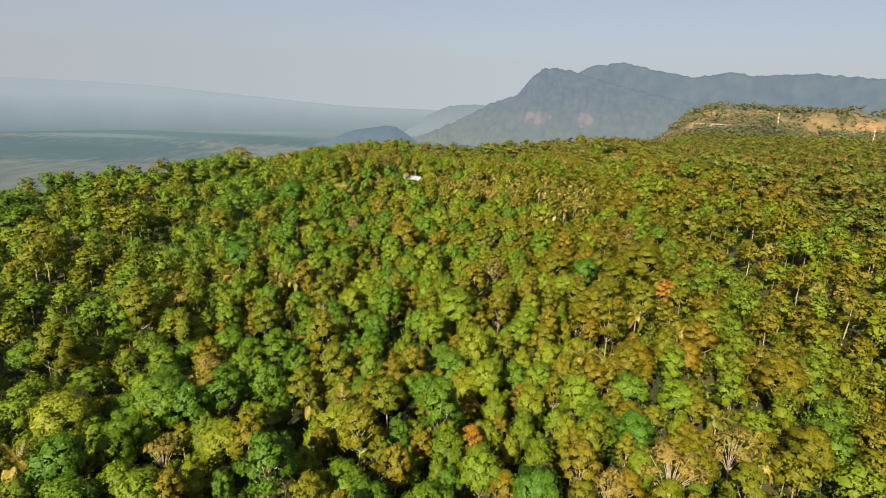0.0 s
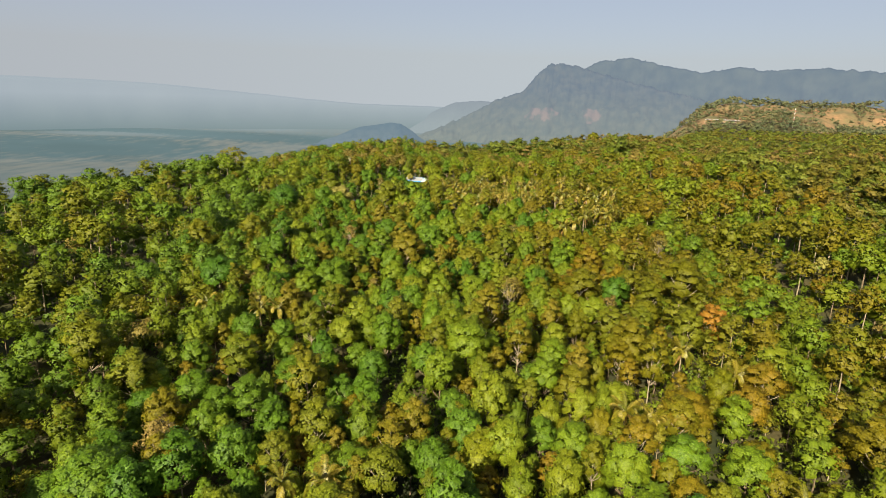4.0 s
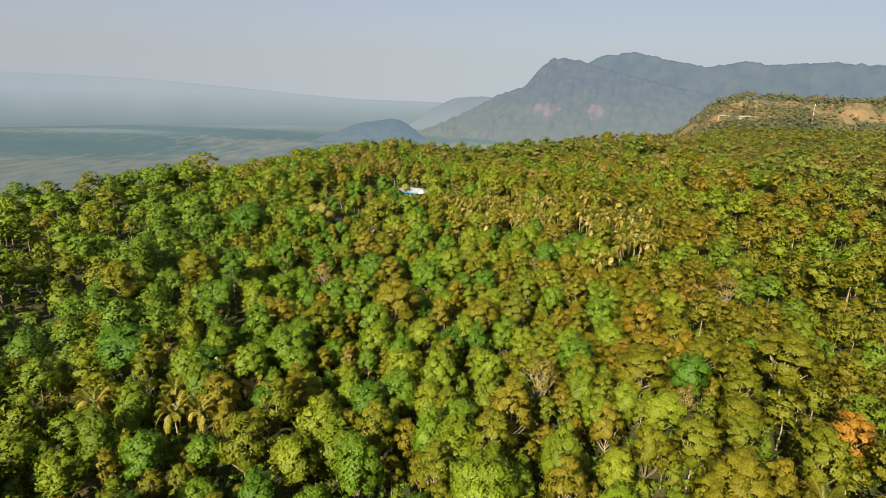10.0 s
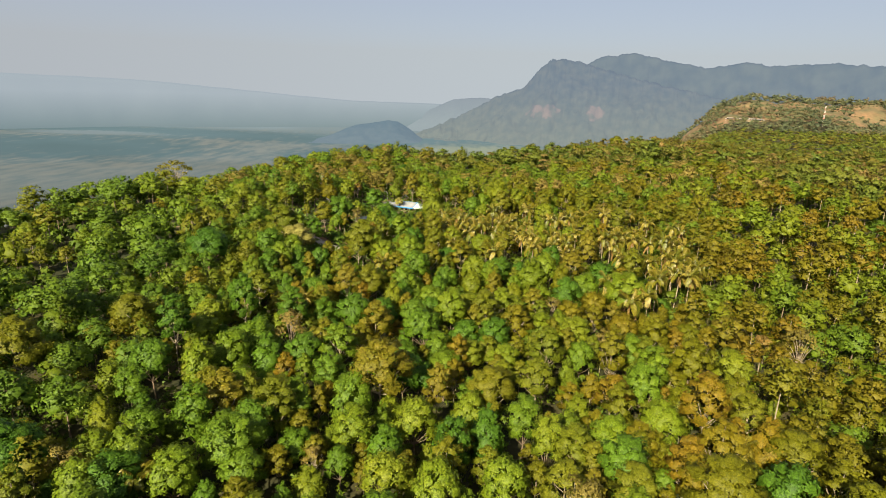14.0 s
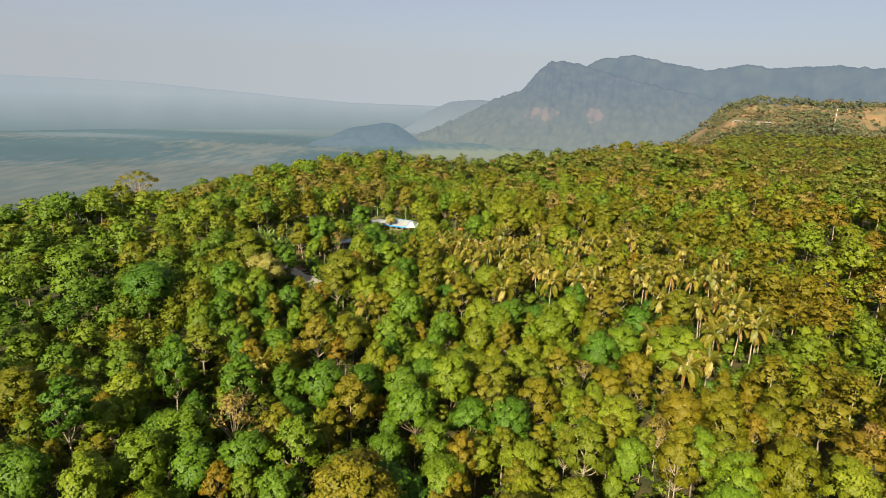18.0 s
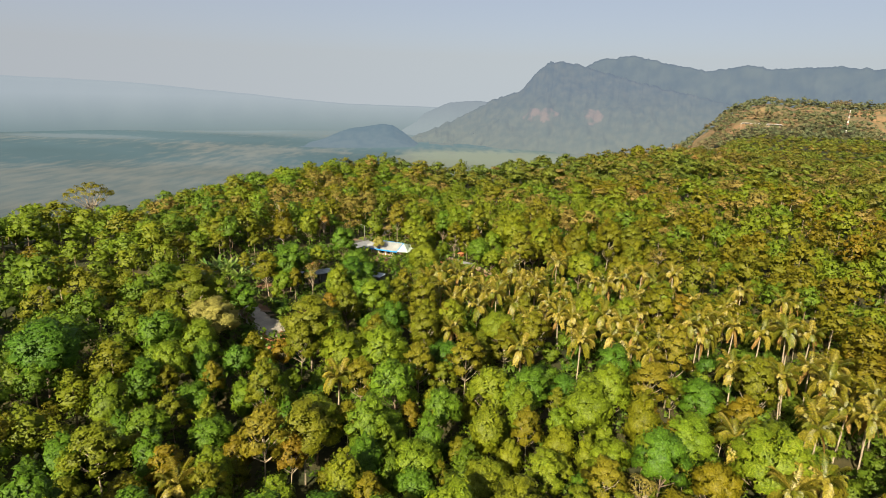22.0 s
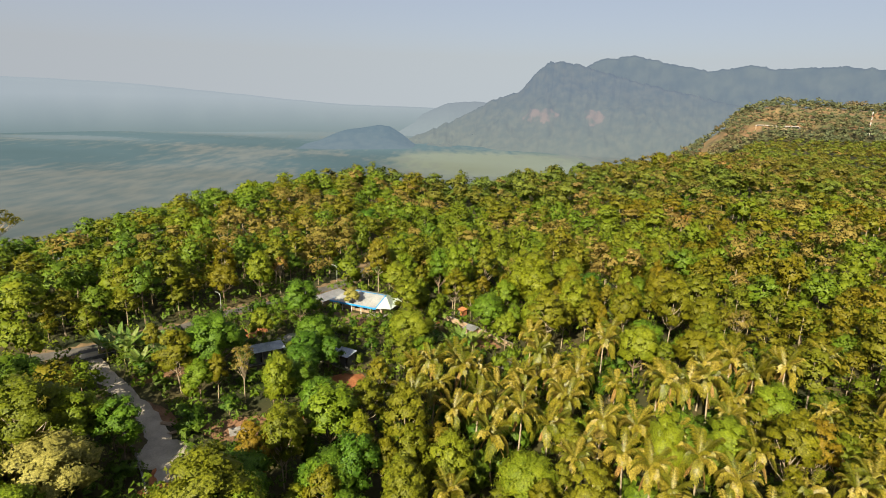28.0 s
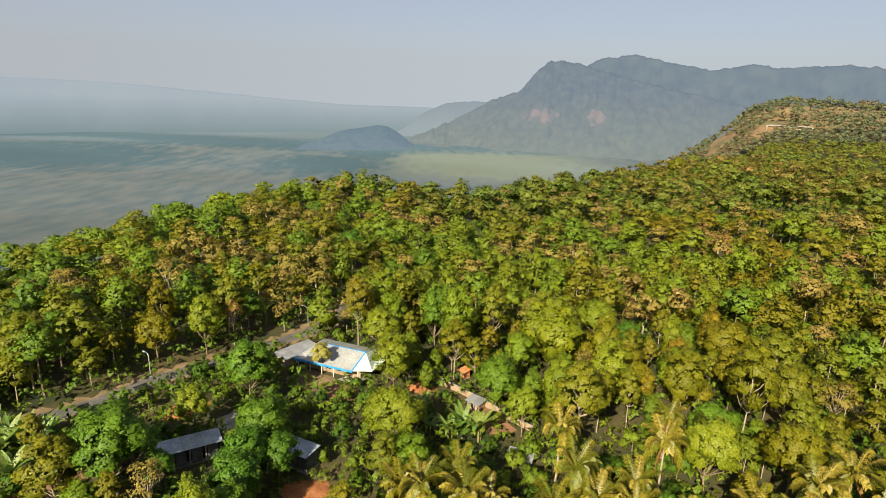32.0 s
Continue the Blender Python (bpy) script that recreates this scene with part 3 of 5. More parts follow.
def dry_shape(h, w):
    """A half-bare crown: many thin rising limbs with sparse dry leaves."""
    base = h * rng.uniform(0.32, 0.42)
    lobes, limbs = [], []
    for i in range(17):
        a, s = i * 2.4, rng.uniform(0.25, 1)
        z = base + (h - base) * (1.0 - 0.55 * s * s + rng.uniform(-0.25, 0.03))
        x, y = math.cos(a) * s * w * 0.4, math.sin(a) * s * w * 0.4
        lobes.append((x, y, z, w * rng.uniform(0.09, 0.15)))
        limbs.append(tube([(0, 0, base * rng.uniform(0.8, 1.1)), (x * 0.5, y * 0.5, base + (z - base) * 0.6), (x, y, z)], [w * 0.009, w * 0.007, w * 0.003], 4))
    trunk = tube([(0, 0, -0.6), (0, 0, base * 1.1)], [w * 0.02, w * 0.015], 5)
    return lobes, trunk, joined(limbs + [trunk])


def under_shape(h, w):
    """A low spreading bush tree."""
    lobes = []
    for i in range(10):
        a, s = i * 2.4, math.sqrt(rng.uniform(0.02, 1))
        lobes.append((math.cos(a) * s * w * 0.36, math.sin(a) * s * w * 0.36, h * rng.uniform(0.3, 0.8), w * rng.uniform(0.14, 0.22)))
    trunk = tube([(0, 0, -0.4), (0, 0, h * 0.6)], [w * 0.025, w * 0.01], 5)
    return lobes, trunk, trunk


SHAPES = {"broad": (broad_shape, 14.0, 9.0, 0.85, BARK_DARK), "open": (open_shape, 17.5, 8.6, 0.72, BARK), "slender": (slender_shape, 14.0, 6.5, 1.1, BARK_DARK),
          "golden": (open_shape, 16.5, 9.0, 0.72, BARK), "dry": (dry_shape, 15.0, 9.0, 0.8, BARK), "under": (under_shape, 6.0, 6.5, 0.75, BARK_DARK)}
LEAVES = {"broad": 1900, "open": 1650, "golden": 1650, "slender": 1350, "dry": 1000, "under": 620}
LABEL = {"broad": "broadleaf forest tree with a rounded lumpy green crown", "open": "tall forest tree, pale trunk, open olive-yellow crown",
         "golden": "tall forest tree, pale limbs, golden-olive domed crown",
         "slender": "slender upright tree with a narrow pointed green crown", "dry": "half-bare forest tree with dry orange-brown leaves",
         "under": "low bushy green understorey tree"}
NAME = {"broad": "broadleaf_tree", "open": "open_crowned_tree", "golden": "golden_crowned_tree", "slender": "slender_tree", "dry": "dry_tree", "under": "understorey_tree"}


def core(lobes, flat, fill=0.9):
    """Dense shaded insides of the lobes, that close the crown."""
    v = np.array([(1, 0, 0), (-1, 0, 0), (0, 1, 0), (0, -1, 0), (0, 0, 1), (0, 0, -1)], float)
    f = np.array([(0, 2, 4), (2, 1, 4), (1, 3, 4), (3, 0, 4), (2, 0, 5), (1, 2, 5), (3, 1, 5), (0, 3, 5)])
    out = []
    middle = np.mean([q[:3] for q in lobes], 0) - [0, 0, 0.12 * np.ptp([q[2] for q in lobes])]
    for x, y, z, r in lobes:
        turn = np.array(Euler(tuple(rng.uniform(0, 6.28, 3))).to_matrix())
        ball = v @ turn * r * fill * [1, 1, flat] * rng.uniform(0.85, 1.15, (6, 1))
        out.append((ball + [x, y, z], f, unit(unit(ball) * 0.35 + unit(ball + [x, y, z] - middle) * 0.8 + [0, 0, 0.12])))
    return joined(out)


def leafy(kind, lobes, flat, leaves, size):
    """The crown's mesh: leaf sprays over its lobes, closed inside."""
    v, f, n = joined([crown(lobes, leaves, size, flat)] + ([] if kind == "dry" else [core(lobes, flat)]))
    return mesh_of(kind + "_crown", v, f, LEAF[kind], True, None, n)


near_kinds, far_kinds, big_kinds, small_kinds = {}, {}, {}, {}
for kind, (make, h, w, flat, bark) in SHAPES.items():
    near_kinds[kind], far_kinds[kind] = [], []
    for k in range(7):
        lobes, stem, wood = make(h * rng.uniform(0.85, 1.15), w * rng.uniform(0.85, 1.15))
        near_kinds[kind].append((mesh_of(kind + "_trunk", *wood, bark, True), leafy(kind, lobes, flat, LEAVES[kind], 0.37)))
    for k in range(7):
        lobes, stem, wood = make(h * rng.uniform(0.8, 1.15), w * rng.uniform(0.85, 1.15))
        small_kinds.setdefault(kind, []).append((mesh_of(kind + "_trunk", *wood, bark, True), leafy(kind, lobes, flat, int(LEAVES[kind] * 0.62), 0.44)))
    if kind in ("broad", "open", "golden"):
        for k in range(5):
            lobes, stem, wood = make(h * 1.35 * rng.uniform(0.9, 1.1), w * 1.6 * rng.uniform(0.9, 1.1))
            extra = [(x + rng.normal() * w * 0.1, y + rng.normal() * w * 0.1, z + rng.normal() * 0.5, r * 0.7) for x, y, z, r in lobes]
            big_kinds.setdefault(kind, []).append((mesh_of(kind + "_trunk", *wood, bark, True), leafy(kind, lobes + extra, flat, int(LEAVES[kind] * 2.3), 0.41)))
    for k in range(5):
        hh, ww = h * rng.uniform(0.85, 1.15), w * rng.uniform(0.85, 1.15)
        lobes, stem, wood = (broad_shape if kind in ("open", "golden") and k % 2 == 0 else make)(hh, ww)
        wide = [(x, y, z, r * 1.25) for x, y, z, r in lobes[::3]]
        many = joined([crown(lobes, 430 if kind != "dry" else 380, 0.6, flat, loose=0.5), core(lobes[::2], flat, 0.8 if kind != "dry" else 0.4)])
        fine = joined([crown(lobes, 720 if kind != "dry" else 520, 0.45, flat, loose=0.45), core(lobes[::2], flat, 0.8 if kind != "dry" else 0.4)])
        few = joined([crown(wide, 175 if kind != "dry" else 110, 0.86, flat, loose=0.5), core(wide, flat, 0.7 if kind != "dry" else 0.4)])
        tiny = joined([crown(wide[::2], 44, 1.35, flat, loose=0.5), core(wide[::2], flat, 0.8)])
        far_kinds[kind].append((many, few, stem, tiny, fine))


twins = {}


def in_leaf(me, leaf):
    """The same crown in other leaf: an amber one with the warm front light of the eastern side put into its colour,
    also worn by golden trees farther up, the fresh green one of the western.
    """
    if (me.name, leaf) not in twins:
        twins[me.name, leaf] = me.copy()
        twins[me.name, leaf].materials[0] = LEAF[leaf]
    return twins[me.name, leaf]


def plant(kind, x, y, scale=1.0, stretch=1.0, vary=True):
    """One tree that stands alone as a thing."""
    choice = near_kinds[kind] if scale > 0.95 else small_kinds[kind]
    if scale > 1.3 and kind in big_kinds:
        choice, scale, stretch = big_kinds[kind], scale / 1.6, stretch * 1.15
    trunk_me, crown_me = choice[rng.integers(len(choice))]
    root = new(NAME[kind])
    root.matrix_world = Matrix.LocRotScale((x, y, float(land(x, y))), Euler((0, 0, rng.uniform(0, 6.28))), (scale, scale, scale * stretch))
    part("trunk", trunk_me, None, root)
    # east of x 25 amber stands in for warm front light; past y 470 golden crowns
    lit_or_golden = vary and kind in ("broad", "open", "slender") and (x > 25 and rng.random() < 0.75 * (x - 25) / 55 or y > 470 and rng.random() < 0.2)
    fresher = vary and kind in ("broad", "slender", "open") and x < 15 and y < 370 and rng.random() < (0.5 if kind != "open" else 0.25) * min(1, (15 - x) / 50)
    part("crown", in_leaf(crown_me, "amber") if lit_or_golden else in_leaf(crown_me, "fresh") if fresher else crown_me, None, root)
    label = LABEL[kind]
    if lit_or_golden:
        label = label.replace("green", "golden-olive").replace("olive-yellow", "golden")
    elif fresher:
        label = label.replace("green", "fresh green").replace("olive-yellow", "fresh green")
    return tagged(root, label, "tree", "forest trees")


def scatter(x0, x1, y0, y1, gap, ok, tries):
    """Points at least gap apart where ok holds."""
    cell, grid, out = gap / 1.4142, {}, []
    for x, y in zip(rng.uniform(x0, x1, tries), rng.uniform(y0, y1, tries)):
        i, j = int(x // cell), int(y // cell)
        if any((x - px) ** 2 + (y - py) ** 2 < gap * gap for a in range(i - 2, i + 3) for b in range(j - 2, j + 3) for px, py in grid.get((a, b), ())):
            continue
        if ok(x, y):
            grid.setdefault((i, j), []).append((x, y))
            out.append((x, y))
    return out


def stuff_of(name, label, places, detail, wood=True, leaf=None, tiny=False, close=False):
    """A stretch of forest too far to pick apart, one mesh a kind of leaf."""
    for kind in far_kinds:
        mine = [p for p in places if p[2] == kind]
        if not mine:
            continue
        V, F, N, T, M, o = [], [], [], [], [], 0
        for k, shape in enumerate(far_kinds[kind]):
            group = np.array([(p[0], p[1], p[3], p[4] if len(p) > 4 else 1.0) for i, p in enumerate(mine) if i % len(far_kinds[kind]) == k])
            if not len(group):
                continue
            sets = [(shape[4 if close else 3 if tiny else 0 if detail else 1], 0)] + ([(shape[2], 1)] if wood else [])
            a, s = rng.uniform(0, 6.283, len(group)), group[:, 2]
            gz = land(group[:, 0], group[:, 1])
            patches = np.array([noise.fractal(Vector((px / 70, py / 70, 2.2)), 0.9, 2.0, 3) for px, py in group[:, :2]])
            # tone climbs eastward: the warmer light of that side, put into the leaves
            tone = np.clip(0.46 + 0.55 * patches + rng.uniform(-0.2, 0.2, len(group)) + 0.22 * np.clip(group[:, 0] / 130, -0.2, 1), 0, 1)
            for shape_arrays, slot in sets:
                v, f = shape_arrays[:2]
                nv = shape_arrays[2] if len(shape_arrays) > 2 else np.zeros_like(v)
                c, n = np.cos(a)[:, None], np.sin(a)[:, None]
                x = (v[None, :, 0] * c - v[None, :, 1] * n) * s[:, None] + group[:, 0:1]
                y = (v[None, :, 0] * n + v[None, :, 1] * c) * s[:, None] + group[:, 1:2]
                z = v[None, :, 2] * (s * group[:, 3])[:, None] + gz[:, None]
                V.append(np.stack([x, y, z], -1).reshape(-1, 3))
                N.append(np.stack([nv[None, :, 0] * c - nv[None, :, 1] * n, nv[None, :, 0] * n + nv[None, :, 1] * c, np.broadcast_to(nv[None, :, 2], x.shape)], -1).reshape(-1, 3).astype(np.float32))
                F.append((f[None] + (np.arange(len(group)) * len(v))[:, None, None] + o).reshape(-1, 3))
                T.append(np.repeat(tone, len(v)))
                M.append(np.full(len(group) * len(f), slot))
                o += len(group) * len(v)
        me = mesh_of(name, np.concatenate(V), np.concatenate(F), [leaf[kind] if isinstance(leaf, dict) else leaf or LEAF_FAR[kind], SHAPES[kind][4]], True, np.concatenate(M), np.concatenate(N))
        me.attributes.new("tone", "FLOAT", "POINT").data.foreach_set("value", np.concatenate(T).astype(np.float32))
        tagged(new(name, me), label, "forest", kind="stuff")


def pick_kind(x, y):
    p = [0.42, 0.23, 0.18, 0.03, 0.14] if x > 0 or y > 400 else [0.52, 0.16, 0.2, 0.02, 0.10]
    if x > 10 and y < 350:
        p = [0.36, 0.33, 0.17, 0.03, 0.11]
    elif x > 60 and y < 700:
        p = [0.30, 0.42, 0.14, 0.04, 0.10]
    if -170 < x < -10 and y > 535:
        p = [0.36, 0.22, 0.08, 0.30, 0.04]
    if 30 < x < 140 and 570 < y < 680:
        p = [0.35, 0.18, 0.10, 0.32, 0.05]
    elif x > -10 and 470 < y < 620:
        p = [0.34, 0.08, 0.50, 0.02, 0.06]
    elif y > 700:
        p = [0.50, 0.27, 0.05, 0.08, 0.10]
    if x > 90 and 330 < y < 900:
        p = [0.56, 0.24, 0.06, 0.05, 0.09]
    if -330 < x < 100 and past_edge(x, y) > -38:
        p = [0.72, 0.12, 0.04, 0.03, 0.09]
    patchy = noise.noise(Vector((x / 46, y / 46, 5.3)))
    w = np.array(p) * ([1.5, 0.6, 1.3, 0.5, 1.2] if patchy > 0.12 else [0.6, 1.5, 0.8, 1.5, 0.9] if patchy < -0.12 else [1, 1, 1, 1, 1])
    stand = noise.noise(Vector((x / 34, y / 27, 8.1)))
    if y > 500 and not (x < 100 and past_edge(x, y) > -38) and stand > (-0.06 if -170 < x < -25 and y < 650 else 0.12) and (x < 0 or 20 < x < 420):
        w = np.array([0.12, 0.12, 0.03, 0.7, 0.03])
    elif stand < 0.12 or x > 90:
        w[3] *= 0.25
    kind = ("broad", "open", "slender", "dry", "under")[rng.choice(5, p=w / w.sum())]
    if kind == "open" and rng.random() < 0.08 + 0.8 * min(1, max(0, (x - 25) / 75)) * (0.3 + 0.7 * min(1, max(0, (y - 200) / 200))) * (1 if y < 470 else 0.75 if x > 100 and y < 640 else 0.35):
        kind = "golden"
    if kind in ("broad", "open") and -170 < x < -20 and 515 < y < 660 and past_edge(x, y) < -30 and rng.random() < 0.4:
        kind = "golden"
    # more golden crowns eastward, in place of the warm front light there
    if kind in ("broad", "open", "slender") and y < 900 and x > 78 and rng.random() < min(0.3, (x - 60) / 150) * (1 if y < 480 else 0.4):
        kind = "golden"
    return kind


ROAD = [(-150, 425), (-122, 435), (-98, 449), (-86, 460), (-78, 467), (-70, 478), (-62, 486), (-56, 492), (-49, 501), (-40, 511), (-35, 520), (-31, 533), (-28, 548), (-20, 575)]
PATHWAY = [(-95, 449), (-88, 441), (-78, 432.5), (-68, 424), (-61, 416), (-56, 409), (-53, 402)]
OPEN_GROUND = [(-13, 172, 8), (-58, 411, 7), (-44, 418, 6), (-53, 402, 6), (-28, 490, 11), (-36, 495, 8), (-28, 481, 6), (-48, 451, 7), (-45, 464, 6), (-31, 450, 6),
               (-24, 440, 7), (-56, 466, 6), (10, 469, 6), (16, 462, 5), (6, 466, 4), (-170, 314, 12), (-70, 452, 6)]


def to_line(x, y, line):
    best = 1e9
    for (ax, ay), (bx, by) in zip(line[:-1], line[1:]):
        ux, uy = bx - ax, by - ay
        s = min(1.0, max(0.0, ((x - ax) * ux + (y - ay) * uy) / (ux * ux + uy * uy)))
        best = min(best, math.hypot(x - ax - s * ux, y - ay - s * uy))
    return best


def bare(x, y, extra=0.0):
    """Whether a place is road, yard or clearing."""
    if any((x - cx) ** 2 + (y - cy) ** 2 < (r + extra) ** 2 for cx, cy, r in OPEN_GROUND):
        return True
    return -160 < x < -10 and 395 < y < 580 and (to_line(x, y, ROAD) < 4.2 + extra or to_line(x, y, PATHWAY) < 4.5 + extra)


def low(x, y):
    """Where only bushes and small trees stand: below the lane, round the yards and in front of the house."""
    if not (-125 < x < 30 and 380 < y < 500):
        return False
    if (x + 37) ** 2 / 900 + (y - 459) ** 2 / 780 < 1 or (x - 9) ** 2 + (y - 465) ** 2 < 170:
        return True
    if (x + 50) ** 2 / 240 + (y - 403) ** 2 / 600 < 1:
        return True
    if (x + 24) ** 2 / 90 + (y - 433) ** 2 / 170 < 1:
        return True
    if (x - 8) ** 2 / 150 + (y - 456) ** 2 / 260 < 1:
        return True
    return to_line(x, y, ROAD) < 15 and any(x > rx - 2 and y < ry + 2 and math.hypot(x - rx, y - ry) < 20 for rx, ry in ROAD) or to_line(x, y, PATHWAY) < 8


standing = []
for kind, spots in STANDOUT.items():
    for x, y, s in spots:
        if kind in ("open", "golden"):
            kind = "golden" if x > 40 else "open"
        if (x, y) in ((-68, 392), (-30, 487)):
            continue
        h = 0.78 if s > 1.3 else 0.9
        plant(kind, x, y, s, h, s < 1.6)
        standing.append((x, y, 3.0 * s))
standing += [(x, y, 3.2) for x, y in PALM_GROVE + PALM_GROVE_LOW + PALM_INFILL] + [(x, y, 5.5) for x, y in PALMS_ALONE]
standing += [(x, y, 7.0) for x, y, s, h in PALE_TREES + ORANGE_TREES] + [(-63, 386, 5.0), (-61, 380, 5.0)]
near_count = collections.Counter({k: len(v) for k, v in STANDOUT.items()})


def free(x, y):
    if past_edge(x, y) > (45 if y < 1000 else 190) or bare(x, y, 1.5):
        return False
    if (x - 645) ** 2 / 75 ** 2 + (y - 1445) ** 2 / 55 ** 2 < 1:
        return False
    if y > 1400 and x > 480:
        if (x - 790) ** 2 / 85 ** 2 + (y - 1615) ** 2 / 58 ** 2 < 1:
            share = 0.1
        elif x > 840 and 1530 < y < 1742:
            share = 0.04
        elif noise.fractal(Vector((x / 60, y / 45, 1.7)), 0.8, 2.0, 4) > 0.05:
            share = 0.12
        else:
            share = 0.9
        if rng.random() > share:
            return False
    i, j = int(x // 24), int(y // 24)
    return all((x - cx) ** 2 + (y - cy) ** 2 > r * r for a in (i - 1, i, i + 1) for b in (j - 1, j, j + 1) for cx, cy, r in occupied.get((a, b), ()))


occupied = {}


def occupy(spots):
    for x, y, r in spots:
        occupied.setdefault((int(x // 24), int(y // 24)), []).append((x, y, r))


GROVE = PALM_GROVE + PALM_GROVE_LOW
occupy(standing)
tall = scatter(-112, 127, 56, 562, 9.2, free, 40000)
rest = []
occupy([(x, y, 5.0) for x, y in tall])
places = [(x, y, True) for x, y in tall] + [(x, y, False) for x, y in scatter(-112, 127, 56, 562, 6.0, free, 60000)]
for x, y, high in places:
    kind = pick_kind(x, y)
    s = float(rng.uniform(0.96, 1.3) if high else rng.uniform(0.55, 0.88))
    if high and kind == "under":
        kind = "broad"
    if any((x - a) ** 2 + (y - b) ** 2 < 70 for a, b in GROVE):
        kind, s = "under", float(rng.uniform(0.85, 1.4))
    if low(x, y):
        kind, s = "under", float(rng.uniform(0.5, 0.95))
    if near_count[kind] >= 300:
        kind = next((k for k in ("slender", "golden", "open", "broad", "under", "dry") if near_count[k] < 300), kind)
    if abs(x) < 78 and y < 505 and near_count[kind] < 300:
        near_count[kind] += 1
        plant(kind, x, y, s, float(rng.uniform(0.9, 1.2)) if s < 0.95 else float(rng.uniform(0.85, 1.15)))
    else:
        rest.append((x, y, kind, s * 1.08, float(rng.uniform(0.8, 0.98))))
side = scatter(-330, 520, 58, 1000, 7.9, lambda x, y: free(x, y) and not (-112 < x < 127 and 56 < y < 562) and abs(x) < 60 + 0.85 * (y + 20), 80000)
rest += [(x, y, pick_kind(x, y), float(rng.uniform(1.25, 1.7) if rng.random() < 0.45 else rng.uniform(0.8, 1.2)), float(rng.uniform(0.6, 0.8)) if y > 560 or past_edge(x, y) > -70 else float(rng.uniform(0.7, 1.0))) for x, y in side]
inner = [p for p in rest if -270 < p[0] < 220 and p[1] < 640 or -200 < p[0] < -20 and p[1] < 720]
chosen = set((p[0], p[1]) for p in inner)
outer = [p for p in rest if (p[0], p[1]) not in chosen]
near_side = [p for p in inner if -118 < p[0] < 122 and p[1] < 470]
stuff_of("side_forest", "mixed green and olive forest trees, dense canopy", near_side, True, close=True)
near_side = set((p[0], p[1]) for p in near_side)
stuff_of("side_forest", "mixed green and olive forest trees, dense canopy", [p for p in inner if (p[0], p[1]) not in near_side], True)
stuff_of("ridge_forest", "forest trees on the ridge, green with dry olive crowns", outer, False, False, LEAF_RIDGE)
far = scatter(-60, 1250, 560, 2000, 10.0, lambda x, y: free(x, y) and not (x < 522 and y < 1002) and x < 1.0 * y, 70000)


def fore_court(x, y):
    """The open ground before the long building on the hill."""
    along, ahead = 0.883 * (x - 654) - 0.469 * (y - 1479), -0.469 * (x - 654) - 0.883 * (y - 1479)
    return abs(along) < 44 and -12 < ahead < 46


hill = scatter(400, 1350, 1330, 1900, 9.5, lambda x, y: free(x, y) and x < y and not fore_court(x, y) and (y < 1420 or noise.fractal(Vector((x / 62, y / 62, 3.7)), 0.9, 2.0, 2) > (-0.4 if x < 610 else -0.06)), 60000)
far = [p for p in far if p[1] <= 1330]
orchard = [(float(x + rng.normal() * 1.2), float(y + rng.normal()), "under", float(rng.uniform(0.9, 1.3)), 0.8) for y in (1688, 1704, 1720) for x in np.arange(960, 1150, 10.5)]
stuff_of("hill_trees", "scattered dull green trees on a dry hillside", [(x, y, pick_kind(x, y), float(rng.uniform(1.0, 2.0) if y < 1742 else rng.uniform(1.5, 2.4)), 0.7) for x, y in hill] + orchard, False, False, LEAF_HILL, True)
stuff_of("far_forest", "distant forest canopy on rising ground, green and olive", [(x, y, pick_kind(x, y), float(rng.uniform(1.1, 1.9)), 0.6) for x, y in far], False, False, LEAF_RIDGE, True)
behind = scatter(-290, 330, -260, 300, 9.5, lambda x, y: past_edge(x, y) < 30 and not (abs(x) < 60 + 0.85 * (y + 20) and y > 56), 40000)
stuff_of("back_forest", "forest canopy behind and beside the starting point", [(x, y, pick_kind(x, y), float(rng.uniform(1.25, 1.9)), 0.7) for x, y in behind], False, False, None, True)
bush = crown(under_shape(6, 6.5)[0], 20, 2.2, 0.8)
far_kinds = {"under": [(crown(under_shape(6, 6.5)[0], 40, 1.0, 0.8), bush, None, bush, bush) for k in range(4)]}
shrubs = scatter(-110, 120, 58, 545, 3.9, lambda x, y: not bare(x, y, -1.0), 60000)
stuff_of("undergrowth", "dark green bushes and saplings on the forest floor", [(x, y, "under", float(rng.uniform(0.45, 1.0))) for x, y in shrubs], True, False)
shrubs = scatter(-300, 420, 50, 900, 6.0, lambda x, y: past_edge(x, y) < 20 and not bare(x, y) and not (-110 < x < 120 and 58 < y < 545) and abs(x) < 60 + 0.85 * (y + 20), 60000)
stuff_of("undergrowth", "dark green bushes and saplings under the far trees", [(x, y, "under", float(rng.uniform(0.6, 1.1))) for x, y in shrubs], False, False)

# the wide half-bare tree on the slope, and round dark crowns on the skyline
for kind, x, y, s, h in (("broad", 192, 832, 1.9, 0.75), ("broad", -69, 768, 1.5, 0.6), ("broad", -120, 667, 1.5, 0.75), ("broad", -96, 706, 1.4, 0.65)):
    plant(kind, x, y, s, h)


# the wide umbrella-crowned tree that stands above the skyline
lobes, limbs = [], []
